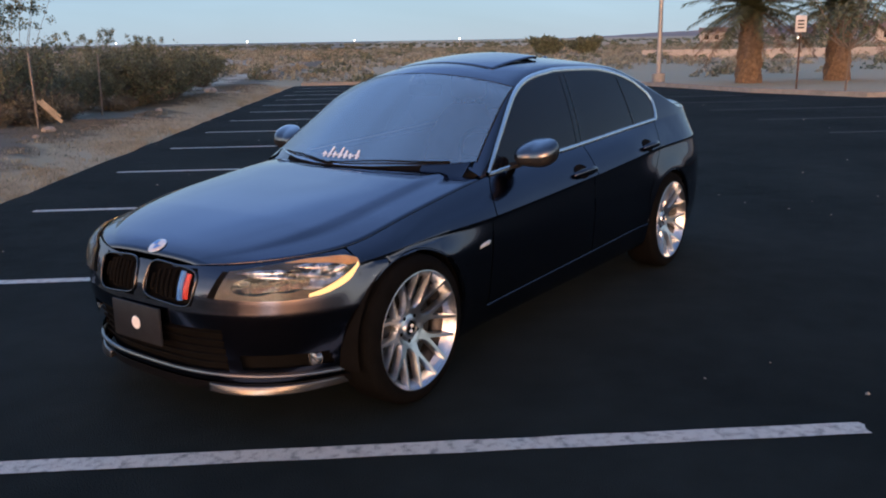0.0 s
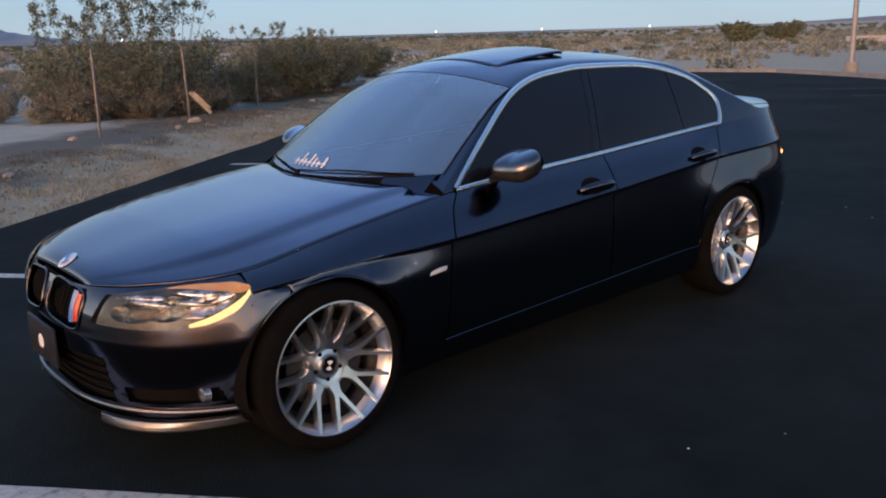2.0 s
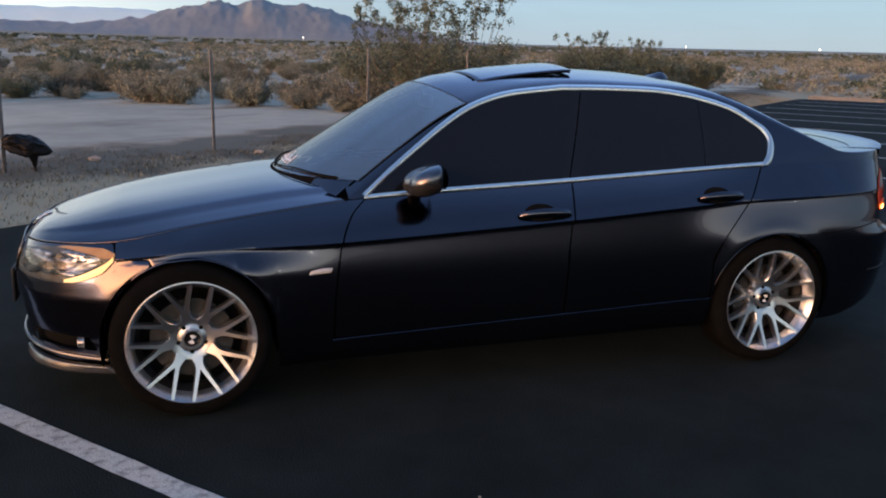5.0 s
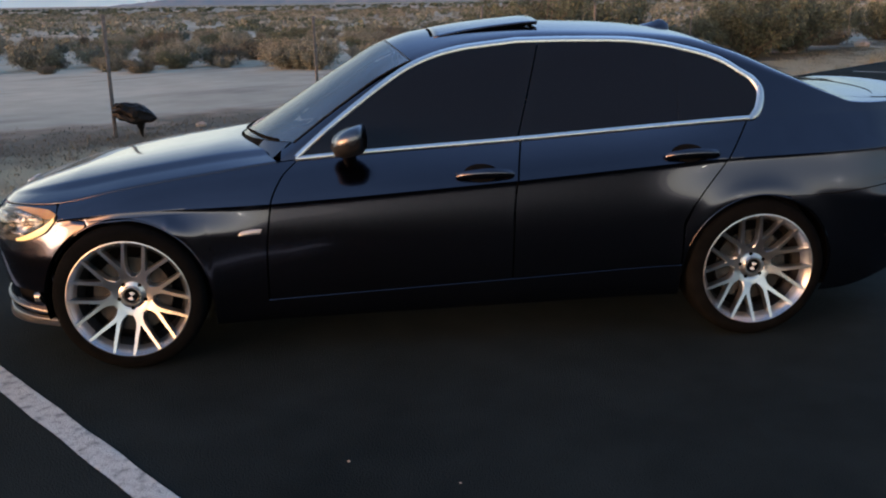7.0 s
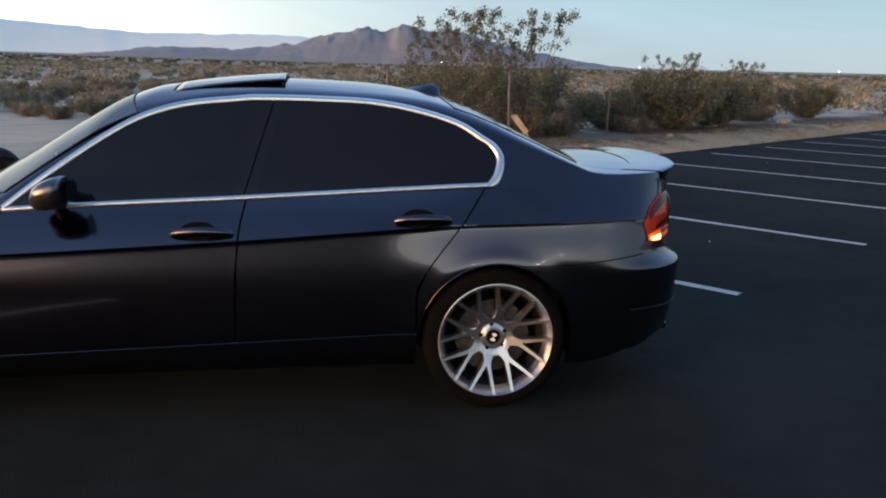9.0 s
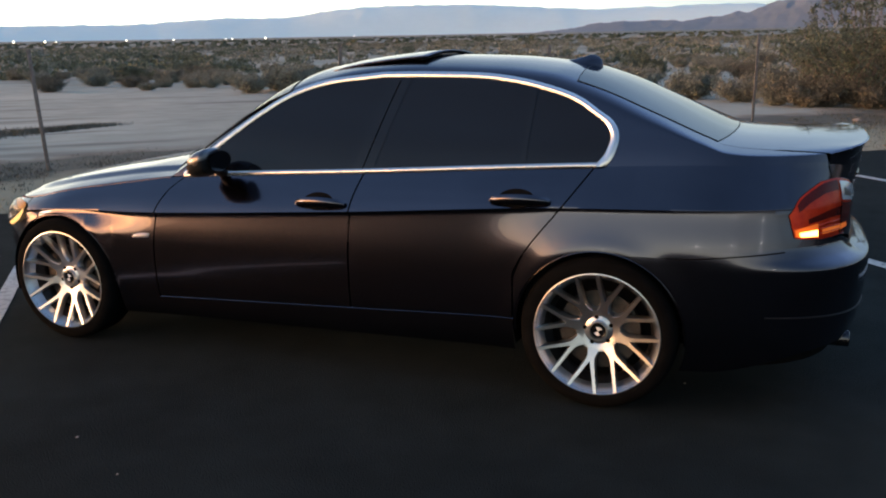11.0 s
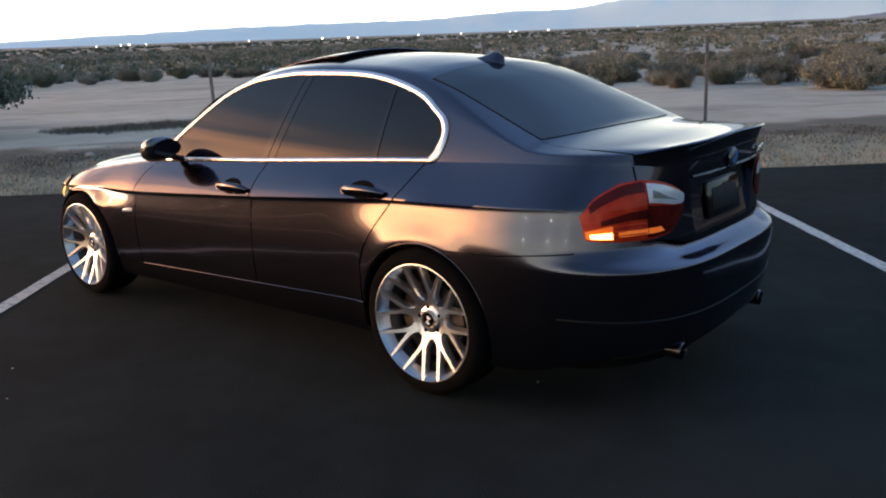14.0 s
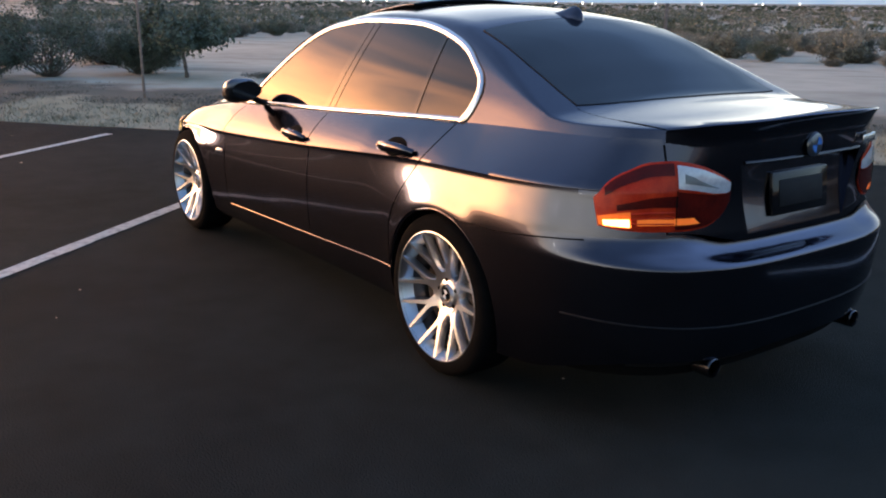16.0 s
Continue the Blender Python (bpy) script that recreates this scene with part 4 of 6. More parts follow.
# greenhouse shell with its openings
win_left = smooth_curve((0, -0.648), (0.10, -0.515), (0.19, -0.383), (0.27, -0.258), (0.33, -0.145), (0.37, -0.022), (0.39, 0.10), (0.402, 0.33))
win_right = smooth_curve((0, 1.340), (0.05, 1.378), (0.11, 1.393), (0.15, 1.376), (0.20, 1.312), (0.25, 1.236), (0.30, 1.108), (0.362, 0.85), (0.392, 0.52), (0.402, 0.33))


def upper_section(x, n_top=44, n_side=30):
    zt, c, zb = roof_z(x), crown(x), belt_z(x)
    k = 1.0
    if x > REAR_X:
        t = min(0.9995, (x - REAR_X) / (tail(1.0) - REAR_X))
        k = (1 - t ** 3.3) ** (1 / 3.3)
    z = zt
    for _ in range(40):
        y = glass_y(x, z) * k
        z = lerp(z, zt - c * y * y, 0.5)
    ye = glass_y(x, z) * k
    pts = [Vector((ye * i / n_top, zt - c * (ye * i / n_top) ** 2)) for i in range(n_top + 1)]
    for j in range(1, n_side + 1):
        zz = lerp(z, zb + (0.002 if x < 1.33 else -0.001), j / n_side) if x < 1.34 else lerp(z, zb + 0.001, j / (n_side - 1))
        if j == n_side and x >= 1.34:
            zz = zb - 0.014
        pts.append(Vector((glass_y(x, zz) * k, zz)))
    for _ in range(round(lerp(14, 3, max(0.0, min(1.0, (x - 1.45) / 0.35))))):
        new_pts = pts[:]
        for i in range(max(1, n_top - 5), n_top + 6):
            new_pts[i] = (pts[i - 1] + pts[i] * 2 + pts[i + 1]) / 4
        pts = new_pts
    return pts


def rear_top(y):
    return 1.185 + 0.12 * y * y


def rear_base(y):
    return 1.845 - 0.18 * y * y


def shell_open(p):
    """Whether a place lies in a glazed opening."""
    x, y, z = p[0], abs(p[1]), p[2]
    head = -0.235 + 0.30 * y * y
    if x < head - 0.012:
        v = max(0.0, min(1.0, (x - screen_base(y)) / (head - screen_base(y))))
        if y < lerp(0.668, 0.553, v) - 0.012:
            return True
    if z < roof_z(x) - crown(x) * y * y - 0.03 or y > 0.5:
        h = z - belt_z(x)
        if 0.004 < h < 0.394 and win_left(h) + 0.006 < x < win_right(h) - 0.006 and abs(y - glass_y(x, z)) < 0.02:
            return True
    top, base = rear_top(y), rear_base(y)
    if top + 0.012 < x < base - 0.012 and y < lerp(0.525, 0.560, (x - top) / (base - top)) - 0.012 and z > roof_z(x) - crown(x) * y * y - 0.02:
        return True
    return -0.03 < x < 0.44 and y < 0.31 and z > 1.3


shell = Geo()
stations = list(np.linspace(-0.72, 1.5, 150)) + [1.5 + 0.835 * math.sin(math.pi / 2 * k / 60) for k in range(1, 61)]
rows = [upper_section(x) for x in stations]
for side in (-1, 1):
    shell.grid(lambda u, v, side=side: (stations[round(v * (len(stations) - 1))], side * rows[round(v * (len(stations) - 1))][round(u * 74)].x, rows[round(v * (len(stations) - 1))][round(u * 74)].y),
               74, len(stations) - 1,
               lambda u, v, side=side: not shell_open((lerp(stations[int(v * (len(stations) - 1))], stations[int(v * (len(stations) - 1)) + 1], 0.5),
                                                       rows[int(v * (len(stations) - 1))][int(u * 74)].x, rows[int(v * (len(stations) - 1))][int(u * 74)].y)))
part("roof_shell", shell, PAINT, car, "painted roof, pillars and rear deck")


def side_glass(x, h, side, off=0.0):
    z = belt_z(x) + h
    return Vector((x, side * (glass_y(x, z) + off * 0.87), z + off * 0.45))


def pane(x_from, x_to, side):
    def at(u, v):
        h = 0.400 * math.sin(math.pi / 2 * v) + 0.002
        a, b = max(win_left(h), x_from(h)), min(win_right(h), x_to(h))
        return side_glass(lerp(a, max(a, b), u), h, side, 0.003)
    return Geo().grid(at, 24, 24)


pillar_b = lambda h: 0.30 + 0.32 * h
pillar_q = lambda h: 1.035 + 0.05 * h
for side in (-1, 1):
    part("front_door_window", pane(lambda h: -9, lambda h: pillar_b(h) - 0.05, side), GLASS_TINT, car, "dark tinted window")
    part("rear_door_window", pane(lambda h: pillar_b(h) + 0.05, lambda h: pillar_q(h) - 0.012, side), GLASS_TINT, car, "dark tinted window")
    part("quarter_window", pane(lambda h: pillar_q(h) + 0.012, lambda h: 9, side), GLASS_TINT, car, "dark tinted window")
    pil = Geo()
    pil.grid(lambda u, v: side_glass(pillar_b(0.392 * v) + lerp(-0.052, -0.003, u), 0.392 * v, side, 0.005), 2, 16)
    pil.grid(lambda u, v: side_glass(pillar_b(0.392 * v) + lerp(0.003, 0.052, u), 0.392 * v, side, 0.005), 2, 16)
    part("window_post", pil, GLOSS_BLACK, car, "gloss black door post")
    pq = Geo()
    pq.grid(lambda u, v: side_glass(pillar_q(0.31 * v) + lerp(-0.013, 0.013, u), 0.31 * v, side, 0.006), 2, 14)
    part("window_post", pq, GLOSS_BLACK, car, "black quarter window post")
    # bright surround: over the arc, then the thicker heel, then along the belt
    loop = [(win_left(0.402 * math.sin(t)), 0.402 * math.sin(t)) for t in np.linspace(0.0, math.pi / 2, 46)]
    loop += [(win_right(0.402 * math.sin(t)), 0.402 * math.sin(t)) for t in np.linspace(math.pi / 2, 0.0, 60)[1:]]
    n = len(loop)

    def trim(u, v, side=side):
        i = round(u * (n - 1))
        x, h = loop[i]
        a, b = loop[max(0, i - 1)], loop[min(n - 1, i + 1)]
        t = Vector((b[0] - a[0], b[1] - a[1])).normalized()
        heel = max(0.0, min(1.0, (i / n - 0.80) / 0.14))
        w = 0.021 + 0.011 * heel * (3 - 2 * heel) * heel
        o = lerp(-0.003, w, v)
        px, ph = x - t.y * o, max(-0.005, h + t.x * o)
        return side_glass(px, ph, side, 0.004 + 0.008 * math.sin(math.pi * lerp(0.08, 0.92, v)))
    part("chrome_window_arc", Geo().grid(trim, n - 1, 6), CHROME, car, "bright satin chrome window surround")
    part("chrome_belt_strip", Geo().grid(lambda u, v: side_glass(lerp(-0.655, 1.345, u), lerp(-0.008, 0.012, v), side, 0.003 + 0.008 * math.sin(math.pi * lerp(0.1, 0.9, v))), 60, 5), CHROME, car, "bright satin chrome belt strip")

# rear glass


def rear_glass_at(u, v, off=0.003):
    w = 2 * u - 1
    y = w * lerp(0.525, 0.560, v)
    x = lerp(rear_top(y), rear_base(y), v)
    return Vector((x + off * 0.4, y, roof_z(x) - crown(x) * y * y + off * 0.9))


part("rear_window", Geo().grid(rear_glass_at, 40, 30), GLASS_TINT, car, "dark tinted rear window")
seal = Geo()
edge = [(u, 0) for u in np.linspace(0, 1, 30)] + [(1, v) for v in np.linspace(0, 1, 24)[1:]] + [(u, 1) for u in np.linspace(1, 0, 30)[1:]] + [(0, v) for v in np.linspace(1, 0, 24)[1:-1]]
seal.tube([rear_glass_at(u, v, 0.0) for u, v in edge], 0.0035, 6, closed=True)
part("rear_window_seal", seal, BLACK_TRIM, car, "black rubber seal")

# tilted sunroof
sr = Geo()


def sun_panel(u, v, drop=0.0):
    y, x = lerp(-0.345, 0.345, u), lerp(-0.02, 0.465, v)
    return (x, y, roof_z(x) - crown(x) * y * y + 0.002 + 0.022 * v - drop)


sr.grid(sun_panel, 24, 16)
solid(part("sunroof", sr, PAINT, car, "sunroof panel tilted up at its rear edge"), 0.006)
# dark strips added where the gap under the raised panel lies in shade
sk = Geo()
for u in (0.02, 0.98):
    sk.grid(lambda a, b: sun_panel(u, a, 0.006 + 0.010 * a * b), 16, 2)
sk.grid(lambda a, b: sun_panel(a, 0.985, 0.006 + 0.012 * b), 24, 2)
part("sunroof_gap", sk, DARK, car, "dark strips standing for the shaded gap under the sunroof")

# shark fin aerial
fin = Geo()


def fin_at(u, v):
    t = u
    base = 0.036 * math.sin(math.pi * min(1.0, 0.08 + 0.92 * t)) ** 0.6 + 0.004
    h = 0.052 * smooth_curve((0, 0.02), (0.35, 0.45), (0.75, 1.0), (0.95, 0.8), (1.0, 0.1))(t)
    a = math.pi * v
    x = 1.055 + 0.17 * t
    return (x, base * math.cos(a) * (1 - 0.5 * math.sin(a)), roof_z(x) - 0.002 + h * math.sin(a) ** 0.8)


part("roof_fin", fin.grid(fin_at, 24, 14), PAINT, car, "shark fin aerial")

# rear bumper, boot lid face and lip


def rear_start(z):
    d = z - HUB_Z
    x = HUB_X + math.sqrt(max(0.0, ARCH ** 2 - d * d)) if abs(d) < ARCH else HUB_X + 0.1
    return q_at_x(max(x, 1.50), z)


def bumper_top(y):
    """Height of the rear bumper's upper edge: lower across the boot lid."""
    t = max(0.0, min(1.0, (abs(y) - 0.36) / 0.18))
    return lerp(0.672, 0.712, t * t * (3 - 2 * t))


rb = Geo()
for side in (-1, 1):
    def rshape(u, v, side=side):
        z0 = lerp(0.19, 0.652, v)
        q = lerp(rear_start(z0), 3.0, u)
        at = wall(q, z0)
        low = max(0.0, min(1.0, (at.x - 1.78) / 0.45))
        z = lerp(0.19 + 0.10 * low * low * (3 - 2 * low), 0.652 + 0.060 * max(0.0, min(1.0, (at.x - 1.72) / 0.35)), v)
        p = wall(q, z, side)
        if z > 0.62 and at.x > 1.9:
            p.z = lerp(0.62, bumper_top(p.y), (z - 0.62) / 0.092)
        return p
    rb.grid(rshape, 90, 56)
rbump = part("rear_bumper", rb, PAINT, car)
vl = Geo()
vl.grid(lambda u, v: end_point(lerp(-0.66, 0.66, u), lerp(0.235, 0.305, v), False, -0.018 - 0.02 * (1 - v)), 50, 6)
part("rear_valance", vl, BLACK_TRIM, rbump, "black rear valance")
ln = Geo()
ln.tube([end_point(y, 0.405 + 0.03 * (y / 0.8) ** 2, False, 0.001) for y in np.linspace(-0.80, 0.80, 60)], 0.0035, 6)
part("bumper_groove", ln, BLACK_TRIM, rbump)
bl = Geo()


def lid_at(y, z, off=0.002):
    p = end_point(y, max(z, 0.705), False, off)
    return Vector((p.x, p.y, z))


for side in (-1, 1):
    def boot(u, v, side=side):
        y = lerp(0.0, 0.34, u / 0.5) if u < 0.5 else lerp(0.34, 0.575, (u - 0.5) / 0.5)
        low = bumper_top(y) + 0.004
        z0 = max(0.690, low + 0.001)
        z = lerp(low, z0, v / 0.1) if v < 0.1 else lerp(z0, 0.925, (v - 0.1) / 0.65) if v < 0.75 else lerp(0.925, 1.004, (v - 0.75) / 0.25)
        half = lerp(0.275, 0.345, max(0.0, min(1.0, (z - 0.690) / 0.235)))
        y = lerp(0.0, half, u / 0.5) if u < 0.5 else lerp(half, 0.575, (u - 0.5) / 0.5)
        return lid_at(side * max(0.0005, y), z)
    bl.grid(boot, 40, 40, lambda u, v: u > 0.5 or v < 0.1 or v > 0.75)
boot_lid = part("boot_lid", bl, PAINT, car)
for side in (-1, 1):
    cn = Geo()
    cn.grid(lambda u, v: end_point(side * lerp(0.58, 0.757 - 0.102 * max(0.0, (v - 0.7) / 0.3), u), lerp(0.70, 1.006, v), False, 0.0005), 20, 20)
    part("tail_corner", cn, PAINT, car)
lipg = Geo()


def spoiler(u, v):
    y = lerp(-0.575, 0.575, u)
    back = end_point(y, 1.0, False).x
    end = max(0.0, min(1.0, (abs(y) - 0.44) / 0.135)) ** 1.6
    lift, reach = 0.017 * (1 - end), 0.026 * (1 - end) + 0.002
    top = lambda x: roof_z(x) - crown(x) * y * y + 0.0025
    if v < 0.6:
        t = v / 0.6
        x = lerp(back - 0.20, back + reach, t)
        return (x, y, top(min(x, back)) + lift * t ** 2.2)
    t = (v - 0.6) / 0.4
    x = back + reach + 0.004 * math.sin(math.pi * min(1.0, 6 * t)) - (reach - 0.004) * (1 - (1 - t) ** 2.2)
    return (x, y, lerp(top(back) + lift, 0.985, t))


lipg.grid(spoiler, 60, 24)
part("boot_spoiler", lipg, PAINT, boot_lid, "body coloured lip spoiler")
for side in (-1, 1):
    gap = Geo()
    gap.tube([(x, side * lerp(0.572, 0.580, (x - 1.8) / 0.5), roof_z(x) - crown(x) * 0.36 + 0.001) for x in np.linspace(1.80, 2.16, 16)], 0.0022, 6)
    part("boot_seam", gap, DARK, boot_lid)
rc = Geo()


def recess(u, v, deep=1.0):
    z = lerp(0.688, 0.928, v)
    half = lerp(0.278, 0.350, v)
    p = lid_at(lerp(-half, half, u), z)
    sink = (0.003 + 0.036 * v) * deep
    return Vector((p.x - sink, p.y, p.z))


rc.grid(recess, 24, 12)
for u in (0.0, 1.0):
    rc.grid(lambda a, b: recess(u, a, b), 12, 3)
rc.grid(lambda a, b: recess(a, 1.0, b), 24, 3)
rc.grid(lambda a, b: recess(a, 0.0, b), 24, 2)
part("plate_recess", rc, PAINT, boot_lid, "painted panel of the plate recess")
rp = Geo()
rp.box(-0.008, -0.16, -0.073, 0.008, 0.16, 0.073, 0.005)
rplate = part("rear_plate", rp, GLOSS_BLACK, car, "dark plate frame with a plain insert")
rplate.matrix_local = pose(2.306, 0, 0.806, 0, -7, 0)
ins = Geo()
ins.box(0.006, -0.125, -0.045, 0.011, 0.125, 0.045, 0.003)
part("plate_insert", ins, BLACK_TRIM, rplate, "plain dark insert")
gr = Geo()
gr.tube([end_point(y, 0.928, False, 0.003) for y in np.linspace(-0.33, 0.33, 20)], 0.006, 8)
part("boot_grip", gr, GLOSS_BLACK, boot_lid)
bd = Geo()
bd.lathe([(0.0, 0.007), (0.03, 0.006), (0.038, 0.003), (0.041, -0.004)], 28, "x", (2.345, 0, 0.965))
rbadge = part("boot_badge", bd, SILVER_PLASTIC, car, "round blue and white badge")
bq = Geo()
for k in (0, 2):
    bq.grid(lambda u, v: (2.3535, 0.026 * v * math.cos((k + u) * math.pi / 2), 0.965 + 0.026 * v * math.sin((k + u) * math.pi / 2)), 8, 2)
part("badge_quarters", bq, BLUE_STRIPE, rbadge, "blue quarters")
tx = Geo()
for k in range(4):
    c = end_point(0.33 + 0.034 * k, 0.955, False, 0.018)
    tx.box(c.x - 0.003, c.y - 0.012, 0.940, c.x + 0.003, c.y + 0.012, 0.972, 0.002)
part("model_lettering", tx, CHROME, boot_lid, "small chrome bars")

# tail lights
tl_low = smooth_curve((0.365, 0.820), (0.40, 0.765), (0.46, 0.732), (0.54, 0.722), (0.64, 0.722), (0.70, 0.727), (0.735, 0.736), (0.745, 0.745))
tl_high = smooth_curve((0.365, 0.868), (0.42, 0.900), (0.50, 0.932), (0.56, 0.942), (0.61, 0.936), (0.66, 0.908), (0.70, 0.874), (0.735, 0.822), (0.745, 0.80))
for side in (-1, 1):
    def tl(u, v, off, y0=0.378, y1=0.735, side=side):
        y = lerp(y0, y1, u)
        return end_point(side * y, lerp(tl_low(y), tl_high(y), v), False, off)
    bulge = lambda u, v: 0.004 + 0.012 * (math.sin(math.pi * min(1, max(0, u))) * math.sin(math.pi * min(1, max(0, v)))) ** 0.6
    lamp_ob = part("tail_light", Geo().grid(lambda u, v: tl(u, v, bulge(u, v)), 64, 32), RED_LENS, car, "red tail light with amber and clear sections")
    part("dark_band", Geo().grid(lambda u, v: tl(u, lerp(0.33 + 0.05 * u, 0.56 - 0.06 * u, v), 0.002 + bulge(lerp(0.08, 0.86, u), lerp(0.36, 0.5, v)), 0.40, 0.695), 28, 6), RED_DARK, lamp_ob, "dark red band")
    # shadow on the inner half is put into a darker red
    part("inner_lamp", Geo().grid(lambda u, v: tl(u, lerp(0.03, 0.58, v), 0.0025 + bulge(lerp(0.0, 0.5, u), lerp(0.03, 0.58, v)), 0.372, 0.553), 24, 12), RED_DARK, lamp_ob, "red inner section darkened for shadow")
    # upper rim shade, painted as a darker red strip
    part("upper_shade", Geo().grid(lambda u, v: tl(u, lerp(0.80, 0.97, v), 0.0022 + bulge(lerp(0.5, 0.93, u), lerp(0.80, 0.97, v)), 0.560, 0.715), 24, 6), RED_DARK, lamp_ob, "shade painted dark red along the upper rim")
    # glint along the lens bottom, painted as a glowing orange strip
    part("lower_glint", Geo().grid(lambda u, v: tl(u, lerp(0.10, 0.20, v), 0.0042 + bulge(lerp(0.1, 0.75, u), lerp(0.10, 0.20, v)), 0.47, 0.655), 24, 4), ORANGE_LENS, lamp_ob, "glint painted as a bright orange lower strip")
    seam = Geo()
    seam.tube([tl((0.555 - 0.37) / 0.371, v, 0.003 + bulge(0.5, v)) for v in np.linspace(0.03, 0.60, 14)], 0.0018, 6)
    part("lamp_seam", seam, DARK, lamp_ob)
    part("reverse_lamp", Geo().grid(lambda u, v: tl(u, lerp(0.60 + 0.02 * u, 0.95, v), 0.004 + bulge(0.48 * u + 0.02, lerp(0.5, 0.95, v)), 0.378, 0.553), 20, 12), REVERSE, lamp_ob, "clear reverse lamp")
    part("reverse_reflector", Geo().grid(lambda u, v: tl(u, lerp(0.70, 0.72 + 0.12 * u, v), 0.006 + bulge(0.48 * lerp(0.3, 0.85, u), lerp(0.70, 0.84, v)), 0.425, 0.535), 14, 6), SILVER_PLASTIC, lamp_ob, "grey lamp inside")
    for v0 in (0.14, 0.22, 0.30):
        rib = Geo()
        rib.tube([tl((y - 0.37) / 0.371, v0 + 0.02 * math.sin(9 * y), 0.0015 + bulge((y - 0.37) / 0.371, v0)) for y in np.linspace(0.562, 0.672, 16)], 0.0035, 8)
        part("lens_rib", rib, RED_LENS, lamp_ob)
    part("amber_section", Geo().grid(lambda u, v: tl(u, lerp(0.05, 0.34, v), 0.0025 + bulge(0.68 + 0.30 * u, lerp(0.05, 0.34, v)), 0.668, 0.733), 12, 8), ORANGE_LENS, lamp_ob, "orange section")
    part("lit_indicator", Geo().grid(lambda u, v: tl(u, lerp(0.07, 0.21, v), 0.005 + bulge(0.72 + 0.1 * u, lerp(0.07, 0.21, v)), 0.672, 0.724), 14, 6), TAIL_LIT, lamp_ob, "lit amber section")

# exhaust tips
for y in (-0.41, 0.43):
    ex = Geo()
    ex.lathe([(0.028, -0.30), (0.034, -0.16), (0.034, 0.0), (0.031, 0.003), (0.028, -0.01), (0.027, -0.2)], 28, "x", (2.335, y, 0.258))
    part("exhaust_tip", ex, DARK_CHROME, car, "dull chrome round exhaust tip")

# door mirrors
for side in (-1, 1):
    cap = Geo()

    def mirror_at(u, v, side=side):
        a, b = 2 * math.pi * u, math.pi * v
        sx, sy, sz = math.sin(b) * math.cos(a), math.cos(b), math.sin(b) * math.sin(a)
        k = lambda w, e: math.copysign(abs(w) ** e, w)
        x = -0.415 + (0.090 if sx < 0 else 0.048) * k(sx, 1.0 if sx < 0 else 0.4) - 0.015 * (sy + 1)
        return (x + 0.03 * (1 - abs(sy)), side * (0.862 - 0.102 * k(sy, 0.8)), 0.968 + 0.060 * k(sz, 0.8) * (1 - 0.16 * (sy + 0.2)) + 0.28 * (x + 0.415))
    cap.grid(mirror_at, 56, 36)
    mir = part("door_mirror", cap, MIRROR_CAP, car, "silver grey door mirror with black base")
    lowm = Geo()
    lowm.grid(lambda u, v: (lambda p: (-0.415 + (p[0] + 0.415) * 1.03, side * (0.862 + (abs(p[1]) - 0.862) * 1.015), 0.966 + (p[2] - 0.968) * 1.05))(mirror_at(lerp(0.49, 1.01, u), lerp(0.03, 0.97, v))), 28, 22)
    part("lower_housing", lowm, BLACK_TRIM, mir, "black lower housing")
    mg = Geo()
    mg.grid(lambda u, v: (-0.346, side * (0.862 + 0.082 * v * math.cos(2 * math.pi * u)), 0.968 + 0.046 * v * math.sin(2 * math.pi * u)), 28, 3)
    part("mirror_glass", mg, GLOSS_BLACK, mir, "dark mirror glass")
    st = Geo()
    st.tube([(-0.43, side * 0.70, 0.885), (-0.43, side * 0.75, 0.895), (-0.425, side * 0.80, 0.918), (-0.42, side * 0.835, 0.935)], lambda t: 0.032 - 0.008 * t, 10, flat=0.6)
    part("mirror_foot", st, BLACK_TRIM, mir, "black foot")

